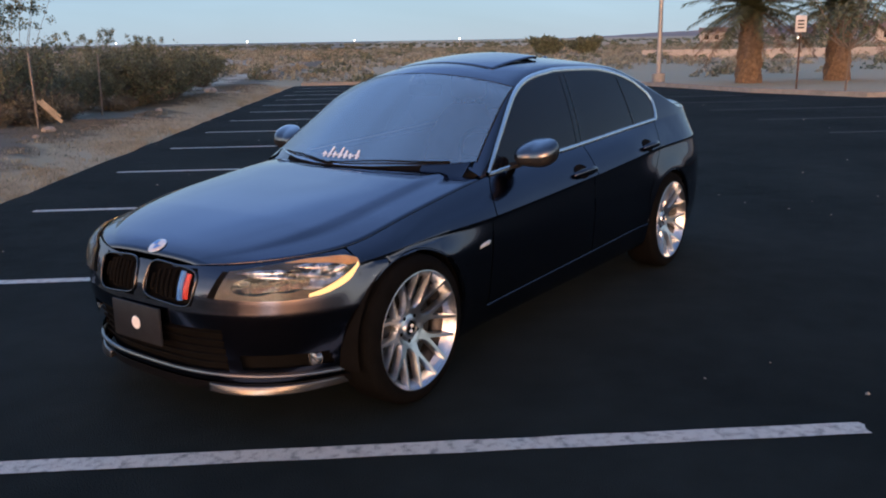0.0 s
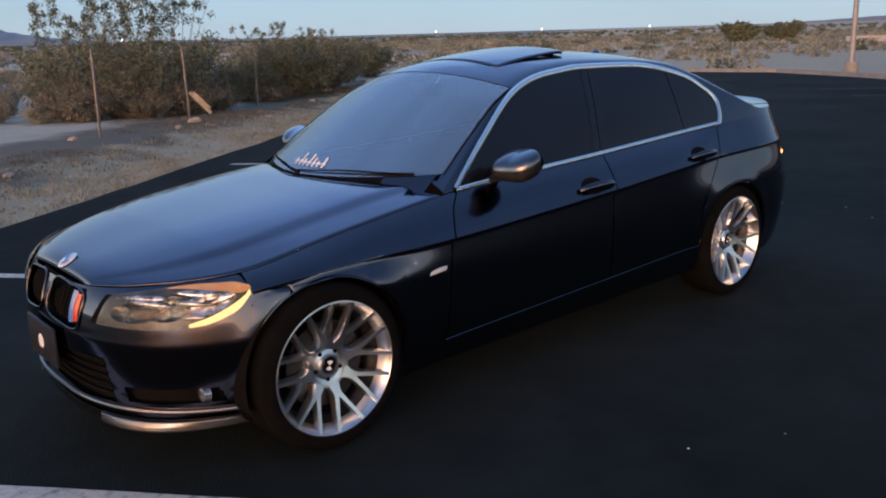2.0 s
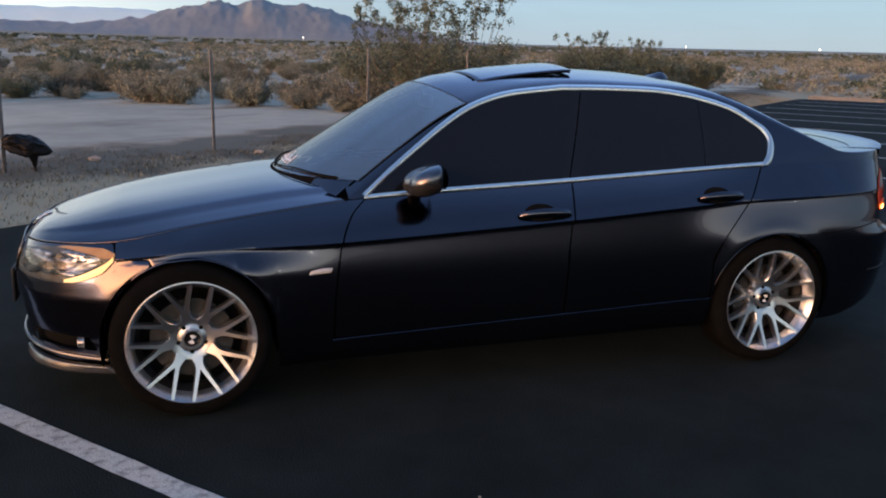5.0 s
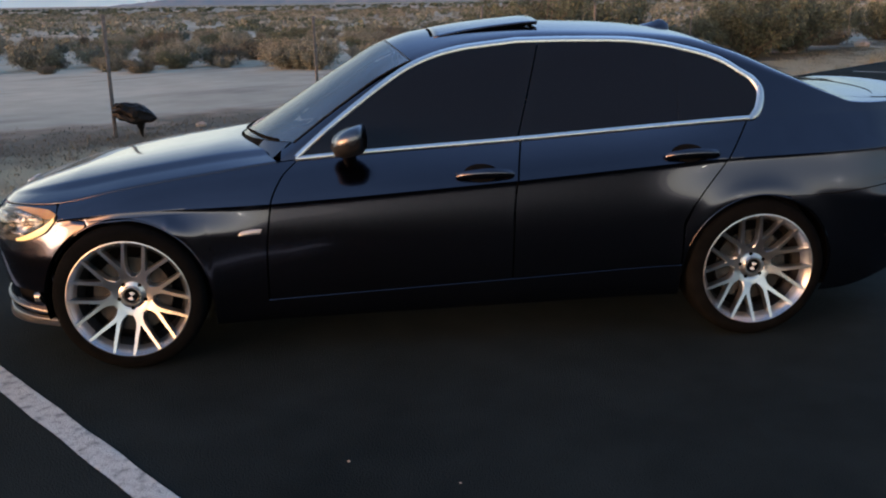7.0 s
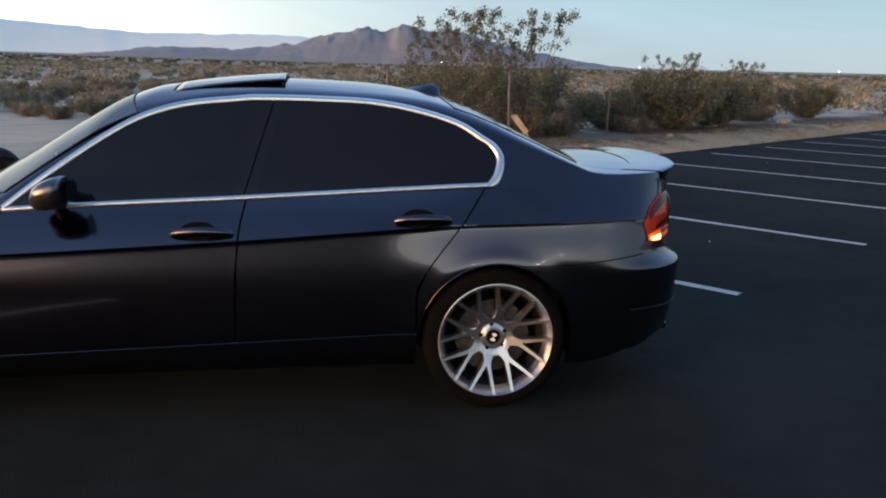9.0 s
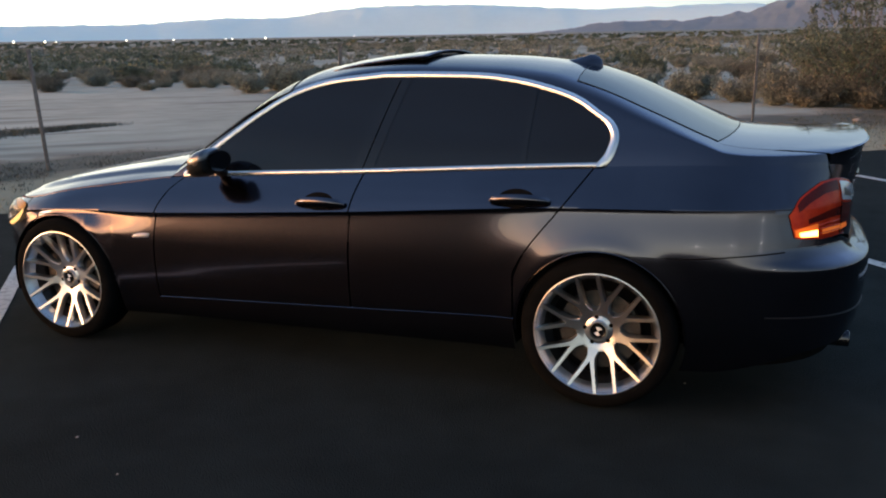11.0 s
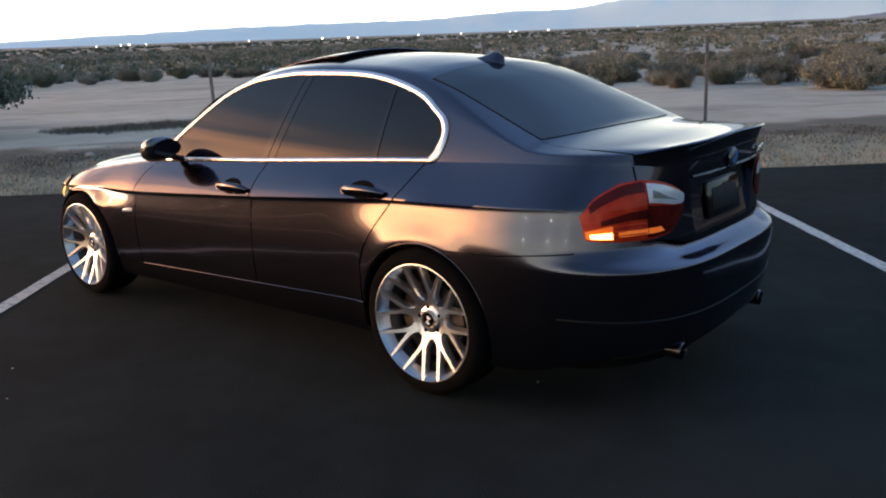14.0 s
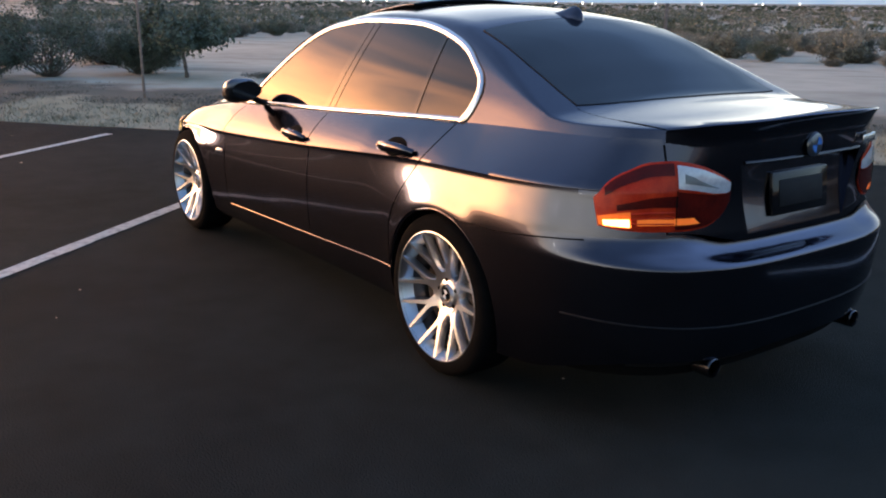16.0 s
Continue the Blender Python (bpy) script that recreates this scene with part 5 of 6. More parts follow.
# wheels
def make_wheel(hx, side, turn):
    y0 = side * 0.864
    o = -side
    at = (hx, y0, HUB_Z)
    rim = Geo()
    # outer lip, then the dished hub
    rim.lathe([(0.254, 0.012 * o), (0.2575, 0.004 * o), (0.256, -0.001 * o), (0.252, -0.002 * o), (0.249, 0.003 * o), (0.238, 0.016 * o), (0.233, 0.030 * o), (0.223, 0.052 * o)], 72, "y", at)
    hub_face = 0.064
    rim.lathe([(0.031, (hub_face - 0.004) * o), (0.034, (hub_face - 0.014) * o), (0.040, (hub_face - 0.014) * o), (0.045, (hub_face - 0.004) * o), (0.058, (hub_face + 0.001) * o), (0.074, (hub_face - 0.006) * o),
               (0.088, (hub_face - 0.008) * o), (0.094, (hub_face + 0.002) * o), (0.095, (hub_face + 0.04) * o)], 60, "y", at)
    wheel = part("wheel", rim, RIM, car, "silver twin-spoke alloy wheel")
    for k in range(8):
        for s in (-1, 1):
            a0 = 2 * math.pi * k / 8 + turn
            pts = []
            for t in np.linspace(0, 1, 13):
                r = lerp(0.076, 0.2515, t)
                ang = a0 + s * min(math.pi / 8 - 0.015, math.asin(min(0.95, 0.0415 / r)))
                dy = lerp(hub_face - 0.006, 0.0, t ** 0.95)
                w = 0.0074 + 0.005 * (1 - t) ** 1.5 + 0.016 * max(0.0, 1 - t / 0.36) ** 1.5
                pts.append((r, ang, dy, w))
            spoke = Geo()
            base = 0
            for r, ang, dy, w in pts:
                c, sn = math.cos(ang), math.sin(ang)
                for dw, dd in ((-w * 1.25, 0.034), (-w, 0.004), (-w * 0.82, 0.0), (w * 0.82, 0.0), (w, 0.004), (w * 1.25, 0.034)):
                    spoke.v.append((hx + r * c - dw * sn, y0 + (dy + dd) * o, HUB_Z + r * sn + dw * c))
            for i in range(len(pts) - 1):
                for j in range(5):
                    a = base + i * 6 + j
                    spoke.f.append((a, a + 1, a + 7, a + 6))
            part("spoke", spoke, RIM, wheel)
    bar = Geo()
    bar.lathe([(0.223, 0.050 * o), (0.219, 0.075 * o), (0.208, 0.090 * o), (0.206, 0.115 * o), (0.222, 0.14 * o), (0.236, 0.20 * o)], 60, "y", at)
    part("rim_barrel", bar, BARREL, wheel, "alloy barrel darkened for the shade behind the spokes")
    ty = Geo()
    ty.lathe([(0.246, 0.006 * o), (0.257, 0.0), (0.280, 0.0), (0.300, 0.006 * o), (0.313, 0.018 * o), (0.319, 0.038 * o), (0.320, 0.10 * o), (0.319, 0.175 * o), (0.308, 0.205 * o), (0.28, 0.215 * o), (0.24, 0.205 * o)], 72, "y", at)
    part("tyre", ty, RUBBER, wheel, "low profile black tyre")
    ds = Geo()
    ds.lathe([(0.06, 0.085 * o), (0.165, 0.085 * o), (0.165, 0.105 * o)], 48, "y", at)
    part("brake_disc", ds, DISC, wheel, "steel brake disc")
    # near-black disc added as the shade deep inside the wheel
    dk = Geo()
    dk.lathe([(0.0, 0.125 * o), (0.225, 0.125 * o)], 40, "y", at)
    part("shade_disc", dk, DARK, wheel)
    cp = Geo()
    cp.lathe([(0.0, (hub_face - 0.012) * o), (0.026, (hub_face - 0.011) * o), (0.032, (hub_face - 0.005) * o), (0.033, (hub_face + 0.006) * o)], 28, "y", at)
    capo = part("centre_cap", cp, GLOSS_BLACK, wheel, "black centre cap with white quarters")
    cq = Geo()
    for k in (0, 2):
        cq.grid(lambda u, v: (hx + 0.019 * v * math.cos((k + u) * math.pi / 2 + 0.5), y0 + (hub_face - 0.0135) * o, HUB_Z + 0.019 * v * math.sin((k + u) * math.pi / 2 + 0.5)), 8, 2)
    part("cap_quarters", cq, WHITE_DECAL, wheel)
    # near-black pegs stand for the shaded, recessed bolt holes
    for k in range(5):
        a = 2 * math.pi * k / 5 + 0.3 + turn
        b = Geo()
        b.lathe([(0.0, (hub_face - 0.001) * o), (0.0085, (hub_face - 0.003) * o), (0.0095, (hub_face + 0.012) * o)], 10, "y", (hx + 0.057 * math.cos(a), y0, HUB_Z + 0.057 * math.sin(a)))
        part("bolt_hole", b, DARK, wheel)


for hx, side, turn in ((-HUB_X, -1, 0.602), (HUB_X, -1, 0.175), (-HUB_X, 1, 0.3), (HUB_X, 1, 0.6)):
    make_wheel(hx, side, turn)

# cabin
cab = Geo()
cab.box(-0.85, -0.70, 0.30, 1.75, 0.70, 0.36)
cab.grid(lambda u, v: (lerp(-0.55, 1.70, u), -0.69, lerp(0.34, belt_z(lerp(-0.55, 1.70, u)) - 0.03, v)), 12, 2)
cab.grid(lambda u, v: (lerp(-0.55, 1.70, u), 0.69, lerp(0.34, belt_z(lerp(-0.55, 1.70, u)) - 0.03, v)), 12, 2)
cab.grid(lambda u, v: (1.42 + 0.03 * v, lerp(-0.70, 0.70, u), lerp(0.34, 0.96, v)), 4, 2)
cab.grid(lambda u, v: (lerp(1.42, 1.80, v), lerp(-0.62, 0.62, u), 0.965 + 0.02 * v), 4, 2)
part("cabin_lining", cab, DASH, car)
da = Geo()
da.grid(lambda u, v: (lerp(screen_base(lerp(-0.63, 0.63, u)) + 0.05, -0.30, v), lerp(-0.63, 0.63, u), lerp(0.84, 0.85, v) + 0.035 * math.sin(math.pi * v) + 0.035 * math.exp(-((lerp(-0.66, 0.66, u) + 0.36) / 0.16) ** 2) * math.sin(math.pi * v)), 40, 12)
da.grid(lambda u, v: (lerp(-0.30, -0.36, v), lerp(-0.63, 0.63, u), lerp(0.85, 0.40, v)), 8, 6)
part("dashboard", da, DASH, car, "dark dashboard")
wheel_rim = Geo()
wheel_rim.tube([(0.19 * math.sin(a) * -0.42 - 0.08 + 0.0, -0.36 + 0.185 * math.cos(a), 0.86 + 0.17 * math.sin(a)) for a in np.linspace(0, 2 * math.pi, 33)[:-1]], 0.015, 8, closed=True)
wheel_rim.tube([(-0.08, -0.53, 0.86), (-0.09, -0.36, 0.85), (-0.08, -0.19, 0.86)], 0.02, 8)
wheel_rim.tube([(-0.09, -0.36, 0.85), (-0.32, -0.36, 0.78)], 0.03, 8)
part("steering_wheel", wheel_rim, DASH, car, "black steering wheel")
for y in (-0.36, 0.36):
    st = Geo()
    st.box(0.05, y - 0.25, 0.42, 0.55, y + 0.25, 0.58, 0.05)

    def back_at(u, v, y=y):
        a = 2 * math.pi * u
        h = lerp(0.55, 1.10, v)
        w = smooth_curve((0, 0.24), (0.5, 0.25), (0.85, 0.20), (1, 0.12))(v)
        return (0.52 + 0.24 * v + 0.065 * math.sin(a), y + w * math.copysign(abs(math.cos(a)) ** 0.6, math.cos(a)), h)
    st.grid(back_at, 28, 12)
    seat = part("front_seat", st, LEATHER, car, "beige leather front seat")
    hr = Geo()
    hr.box(0.72, y - 0.13, 1.13, 0.82, y + 0.13, 1.29, 0.045)
    hr.tube([(0.77, y - 0.06, 1.05), (0.77, y - 0.06, 1.15)], 0.008, 6)
    hr.tube([(0.77, y + 0.06, 1.05), (0.77, y + 0.06, 1.15)], 0.008, 6)
    part("headrest", hr, LEATHER, seat)
rs = Geo()
rs.box(0.95, -0.62, 0.42, 1.40, 0.62, 0.58, 0.05)
rs.box(1.30, -0.62, 0.50, 1.44, 0.62, 1.02, 0.05)
part("rear_bench", rs, LEATHER, car, "beige leather rear bench")
rv = Geo()
rv.box(-0.20, -0.11, 1.21, -0.175, 0.11, 1.275, 0.012)
rv.tube([(-0.19, 0, 1.26), (-0.215, 0, 1.315)], 0.012, 8)
part("interior_mirror", rv, DASH, car, "dark interior mirror")


# ---- plants ----
def leaf_cloud(points, size, rnd, stretch=1.7):
    """One small bent leaf at each point; returns the vertices and faces of them all."""
    n = len(points)
    g = np.random.default_rng(rnd.randrange(1 << 30))
    a = g.normal(size=(n, 3))
    a /= np.linalg.norm(a, axis=1)[:, None]
    b = np.cross(a, g.normal(size=(n, 3)))
    b /= np.linalg.norm(b, axis=1)[:, None]
    s = size * g.uniform(0.6, 1.4, (n, 1))
    p = np.asarray(points)
    v = np.stack([p - a * s * stretch / 2, p + b * s / 2, p + a * s * stretch / 2, p - b * s / 2], axis=1).reshape(-1, 3)
    f = np.arange(4 * n).reshape(-1, 4)
    return v, f


def cloud_mesh(name, v, f, mat):
    me = bpy.data.meshes.new(name)
    me.from_pydata(v.tolist(), [], f.tolist())
    me.materials.append(mat)
    me.update()
    return me


def make_bush(name, label, seed, width, height, stems, twigs, leaves, leaf, mat, wild=0.0, category="bush", trunk=0.0, bark=BARK, sprigs=0):
    """A bush of curved stems with leaf tufts along its twigs; a bare trunk of that height below, if any."""
    rnd = random.Random(seed)
    wood, pts = Geo(), []
    if trunk:
        wood.tube([(0.02 * math.sin(5 * t), 0.015 * math.cos(4 * t), (trunk + 0.05) * t - 0.05) for t in np.linspace(0, 1, 6)], lambda t: 0.035 - 0.012 * t, 7)
    for s in range(stems):
        az = 2 * math.pi * (s + rnd.random()) / stems
        reach = width / 2 * rnd.uniform(0.35, 1.0)
        top = height * rnd.uniform(0.62, 1.0) * (1 - 0.25 * reach / (width / 2)) * (1 + wild * min(0.75, max(0, rnd.gauss(0, 0.5))))
        path = []
        for t in np.linspace(0, 1, 7):
            r = reach * t ** 0.8
            w = az + 0.5 * math.sin(3 * t + s)
            path.append((r * math.cos(w), r * math.sin(w), trunk * 0.9 - 0.03 + (top - trunk) * t ** 1.1))
        wood.tube(path, lambda t: 0.016 * (1 - 0.8 * t) * (height / 1.2) ** 0.5, 5)
        for k in range(twigs):
            t = rnd.uniform(0.30 if not wild else 0.22, 1.0) if not wild or k % 2 else 1 - 0.35 * rnd.random() ** 2
            i = min(5, int(t * 6))
            base = Vector(path[i]).lerp(Vector(path[i + 1]), t * 6 - i)
            d = Vector((rnd.gauss(0, 1), rnd.gauss(0, 1), rnd.gauss(0.5, 0.7))).normalized() * rnd.uniform(0.5, 1.2) * 0.16 * width ** 0.6
            for m in range(leaves):
                w = rnd.random()
                pts.append(tuple(base + d * w + Vector((rnd.gauss(0, 1), rnd.gauss(0, 1), rnd.gauss(0, 1))) * 0.035 * width ** 0.5))
    for k in range(sprigs):
        w, out, top = rnd.uniform(0, 6.28), width * rnd.uniform(0.05, 0.42), height * rnd.uniform(1.05, 1.42)
        lean = rnd.uniform(0.5, 1.0)
        path = [(out * lean * t * math.cos(w + 0.5 * t), out * t * math.sin(w + 0.5 * t), top * t ** 0.9 - 0.03) for t in np.linspace(0, 1, 8)]
        wood.tube(path, lambda t: 0.011 * (1 - 0.75 * t), 5)
        for t, n, r in ((1.0, 85, 0.095), (0.93, 45, 0.08), (0.84, 40, 0.09), (0.74, 26, 0.08)):
            i = min(6, int(t * 7))
            c = Vector(path[i]).lerp(Vector(path[i + 1]), t * 7 - i) + Vector((rnd.gauss(0, 1), rnd.gauss(0, 1), rnd.gauss(0, 0.4))) * (0.10 if t < 1 else 0.02)
            pts += [tuple(c + Vector((rnd.gauss(0, 1), rnd.gauss(0, 1), rnd.gauss(0, 1))) * r * 0.6) for _ in range(n)]
    ob = thing(name, label, category)
    part("branchwork" if not trunk else "trunk", wood, bark, ob)
    v, f = leaf_cloud(pts, leaf, rnd)
    v[:, 2] = np.maximum(v[:, 2], 0.0)
    leaves_ob = new("foliage", cloud_mesh("foliage", v, f, mat))
    leaves_ob.parent = ob
    return ob


def stand(ob, a, b, turn=0.0, scale=1.0, group=""):
    p = lot(a, b)
    ob.matrix_world = Matrix.LocRotScale((p.x, p.y, terrain(p.x, p.y) - 0.02), Euler((0, 0, turn)), (scale, scale, scale))
    return tagged(ob, group=group)


def stand_copy(ob, a, b, turn=0.0, scale=1.0):
    p = lot(a, b)
    c = copy_thing(ob, Matrix())
    c.matrix_basis = Matrix.LocRotScale((p.x, p.y, terrain(p.x, p.y) - 0.02), Euler((0, 0, turn)), (scale, scale, scale))
    return c


rnd = random.Random(11)
tall = make_bush("creosote_bush", "tall wispy olive creosote bush behind the fence", 3, 3.4, 1.95, 34, 16, 16, 0.034, LEAF_OLIVE, wild=0.25, sprigs=13)
stand(tall, 11.7, -8.4, 0.4, 0.95, "creosote bushes")
for a, b, t, s in ((13.6, -8.1, 2.0, 1.02), (12.7, -9.9, 4.0, 0.85), (-9.4, -8.7, 2.6, 0.66), (-11.3, -8.4, 0.8, 0.72), (-12.6, -9.6, 1.9, 0.8), (24.5, -10.0, 1.0, 0.8), (29, -9.5, 3.0, 0.75), (17.0, -11.5, 5.0, 0.75)):
    stand_copy(tall, a, b, t, s)
dense = make_bush("dense_bush", "dense dark green bush beside the fence posts", 8, 3.0, 1.6, 40, 26, 20, 0.034, LEAF_OLIVE, wild=0.1)
stand(dense, 18.3, -6.9, 0.0, 1.0, "dense bushes")
for a, b, t, s in ((20.2, -6.6, 1.5, 1.05), (16.8, -7.8, 3.0, 0.7), (-8.3, -9.8, 1.2, 0.55), (-10.2, -7.9, 0.3, 0.5), (26.5, -8.4, 4.0, 0.8), (31, -7.8, 2.2, 0.9)):
    stand_copy(dense, a, b, t, s)
rust = make_bush("dry_bush", "rust brown dry brush under the creosote", 21, 1.9, 0.75, 30, 18, 16, 0.030, LEAF_RUST)
stand(rust, 11.5, -7.9, 0.0, 0.75, "dry bushes")
for a, b, t, s in ((12.6, -7.5, 1.1, 0.95), (13.9, -7.4, 3.3, 0.85), (10.9, -8.8, 5.0, 1.0), (15.4, -8.6, 2.0, 1.0), (16.6, -6.9, 2.7, 0.6), (22, -9.6, 4.0, 1.1), (25.4, -7.6, 0.5, 0.8)):
    stand_copy(rust, a, b, t, s)
sage_a = make_bush("sage_bush", "round grey sage bush on pale sand", 31, 1.5, 0.85, 34, 20, 18, 0.028, LEAF_SAGE)
sage_b = make_bush("sage_bush", "low straw coloured sage bush on pale sand", 32, 1.7, 0.7, 32, 19, 18, 0.028, LEAF_DRY)
stand(sage_a, 10.4, -12.0, 0.0, 0.9, "sage bushes")
stand(sage_b, 10.6, -10.6, 0.0, 0.75, "sage bushes")
near_sage = [(9.6, -14.5, 1.0), (8.2, -17.5, 0.9), (10.6, -16.0, 1.15), (13.8, -12.8, 1.0), (-9.3, -12.1, 0.95), (-10.6, -12.0, 1.1), (-11.8, -13.5, 1.2), (-12.4, -11.2, 0.9), (5.9, -20.5, 1.2), (3.0, -21.5, 1.1), (7.5, -20.5, 1.0)]
for i, (a, b, s) in enumerate(near_sage):
    stand_copy(sage_a if i % 2 else sage_b, a, b, i * 1.3, s)
# where the open sand gives way to the belt of brush
sand_end = smooth_curve((-34, -24), (-22, -29), (-15, -33), (-9, -36), (-3, -29), (0, -24), (4, -17), (9.5, -15))
kept = []
for i in range(2200):
    a, b = rnd.uniform(-34, 34), rnd.uniform(-40, -9)
    if a < 9.5 and b > sand_end(a) + 1.5 * math.sin(a * 1.3) + rnd.gauss(0, 1.2):
        continue
    if a > 2 and noise.noise(Vector((a * 0.22, b * 0.22, 4))) > 0.08:
        continue
    if any((a - p) ** 2 + (b - q) ** 2 < 1.6 for p, q in kept):
        continue
    kept.append((a, b))
    if len(kept) > 340:
        break
for i, (a, b) in enumerate(kept):
    stand_copy((sage_a, sage_b, sage_a, rust, dense)[i % 5], a, b, rnd.uniform(0, 6), rnd.uniform(0.4, 0.95) * (0.55 if i % 5 == 4 else 1.0) * (0.8 if a < 9 and b > -24 else 1.0))
sapling = make_bush("small_tree", "small bare-stemmed desert tree on the sand", 41, 2.1, 1.35, 22, 20, 18, 0.034, LEAF_OLIVE, category="tree", trunk=0.5)
stand(sapling, -7.0, -9.2, 0.0, 1.2)
island_tree = make_bush("young_tree", "young thin tree on the lot island", 43, 2.6, 4.2, 12, 14, 8, 0.07, LEAF_OLIVE, wild=0.1, category="tree", trunk=1.5)
stand(island_tree, *lot_ab(25.6, 2.9), 0.0, 1.0)


def far_brush(name, label, seed, mat, count, r0, r1, quads, leaf, a_most=999):
    """Brush clumps past the single bushes, too many to count."""
    r = np.random.default_rng(seed)
    pts = []
    while len(pts) < count:
        az = radians(r.uniform(-80, 92))
        d = math.sqrt(r.uniform(r0 ** 2, r1 ** 2))
        x, y = d * math.sin(az), d * math.cos(az)
        a, b = lot_ab(x, y)
        if -10 < b or (d < 42 and -36 < a < 36 and b > -41):
            if not (a > 36):
                continue
        if a > a_most:
            continue
        w = r.uniform(0.5, 1.15) * (0.85 + 0.3 * noise.noise(Vector((x * 0.05, y * 0.05, 0))))
        h = w * r.uniform(0.5, 0.85)
        k = r.normal(size=(quads, 3))
        k /= np.linalg.norm(k, axis=1)[:, None]
        k[:, 2] = np.abs(k[:, 2])
        k *= (r.uniform(0.35, 1.0, (quads, 1)) ** 0.5) * (1 + 0.2 * np.sin(4 * k[:, :1] + 7 * w))
        z = terrain(x, y)
        pts.append(k * np.array([w, w, h]) + np.array([x, y, z]))
    p = np.concatenate(pts)
    v, f = leaf_cloud(p, leaf, random.Random(seed))
    ob = new(name, cloud_mesh(name, v, f, mat))
    tagged(ob, label, "brush", kind="stuff")


far_brush("sage_brush", "grey sage brush spread over the desert", 1, LEAF_SAGE, 2600, 30, 190, 90, 0.125)
far_brush("olive_brush", "dark olive brush spread over the desert", 2, LEAF_OLIVE, 1700, 30, 210, 90, 0.13)
far_brush("dry_brush", "straw brown dry brush spread over the desert", 3, LEAF_DRY, 1300, 30, 190, 80, 0.12)
far_brush("belt_brush", "grey green brush in a dense belt behind the sand", 5, LEAF_OLIVE, 750, 36, 110, 90, 0.12, 5)
far_brush("distant_brush", "dark low brush far out on the plain", 4, LEAF_OLIVE, 2600, 170, 560, 36, 0.5)


def blades(name, label, seed, count, place, mat, h0, h1, each, spread):
    """Short blades in tufts, too many to count."""
    r = np.random.default_rng(seed)
    v, f = [], []
    for i in range(count):
        spot = place(r, i)
        if spot is None:
            continue
        p = lot(*spot)
        z = terrain(p.x, p.y) - 0.01
        for k in range(each):
            w, h = r.uniform(0, 6.28), r.uniform(h0, h1)
            x, y = p.x + r.normal(0, spread), p.y + r.normal(0, spread)
            c, s = math.cos(w), math.sin(w)
            n = len(v)
            v += [(x + s * 0.007, y - c * 0.007, z), (x - s * 0.007, y + c * 0.007, z), (x + c * h * 0.8, y + s * h * 0.8, z + h)]
            f.append((n, n + 1, n + 2))
    me = bpy.data.meshes.new(name)
    me.from_pydata(v, [], f)
    me.materials.append(mat)
    tagged(new(name, me), label, "grass", kind="stuff")


def verge(r, i):
    a, b = r.uniform(-24, 33), -4.30 - abs(r.normal(0, 0.70))
    p = lot(a, b)
    thick = noise.noise(Vector((p.x * 0.55, p.y * 0.55, 5))) + 0.5 * noise.noise(Vector((p.x * 2.1, p.y * 2.1, 8)))
    return None if b < -6.0 or (thick < -0.05 and i % 3) else (a, b)


def weed_band(r, i):
    a, b = r.uniform(-24, 33), r.normal(-6.2, 0.55)
    p = lot(a, b)
    thick = noise.noise(Vector((p.x * 0.35, p.y * 0.35, 15))) + 0.5 * noise.noise(Vector((p.x * 1.6, p.y * 1.6, 18)))
    return None if b > -4.5 or thick < -0.12 else (a, b)


blades("dry_grass", "short straw coloured dry grass along the lot edge", 9, 11000, verge, GRASS_DRY, 0.015, 0.060, 10, 0.07)
blades("low_weeds", "dark trampled weeds along the fence line", 10, 8000, weed_band, LEAF_RUST, 0.012, 0.045, 14, 0.10)


def mound(r, i):
    u = r.uniform(0, 1)
    return lerp(-6.0, -2.0, u) + r.normal(0, 0.2), lerp(-10.2, -12.2, u) + r.normal(0, 0.55) * math.sin(math.pi * min(1.0, u + 0.12))


blades("weed_patch", "dark low weeds in a patch on the sand", 12, 1500, mound, LEAF_RUST, 0.02, 0.10, 12, 0.10)


def make_grit():
    """Loose grit on the asphalt."""
    r = np.random.default_rng(4)
    g = Geo()
    for i in range(120):
        a, b = r.uniform(-14, 18), r.uniform(-4.2, 8)
        p, s = lot(a, b), abs(r.normal(0, 0.006)) + 0.004
        n = len(g.v)
        for k in range(5):
            w = 2 * math.pi * k / 5
            g.v.append((p.x + s * math.cos(w) * r.uniform(0.7, 1.2), p.y + s * math.sin(w) * r.uniform(0.7, 1.2), 0.001))
        g.v.append((p.x, p.y, s * 0.9))
        g.f += [(n + k, n + (k + 1) % 5, n + 5) for k in range(5)]
    tagged(part("grit", g, ROCK, smooth=False), "loose pale grit scattered on the asphalt", "grit", kind="stuff")


make_grit()


# ---- fence posts, bag, stones and boards beside the lot ----
def fence_post(a, b, lean, h=1.36):
    g = Geo()
    g.box(-0.022, -0.004, -0.25, 0.022, 0.004, h, 0.002)
    g.box(-0.004, -0.004, -0.25, 0.004, 0.030, h, 0.002)
    p = lot(a, b)
    ob = thing("fence_post", "thin rusty steel fence post in the dirt", "post", "fence posts")
    ob.matrix_world = Matrix.Translation((p.x, p.y, terrain(p.x, p.y))) @ pose(0, 0, 0, lean, lean * 0.7, 40)
    part("post", g, STEEL, ob)
    return ob, g


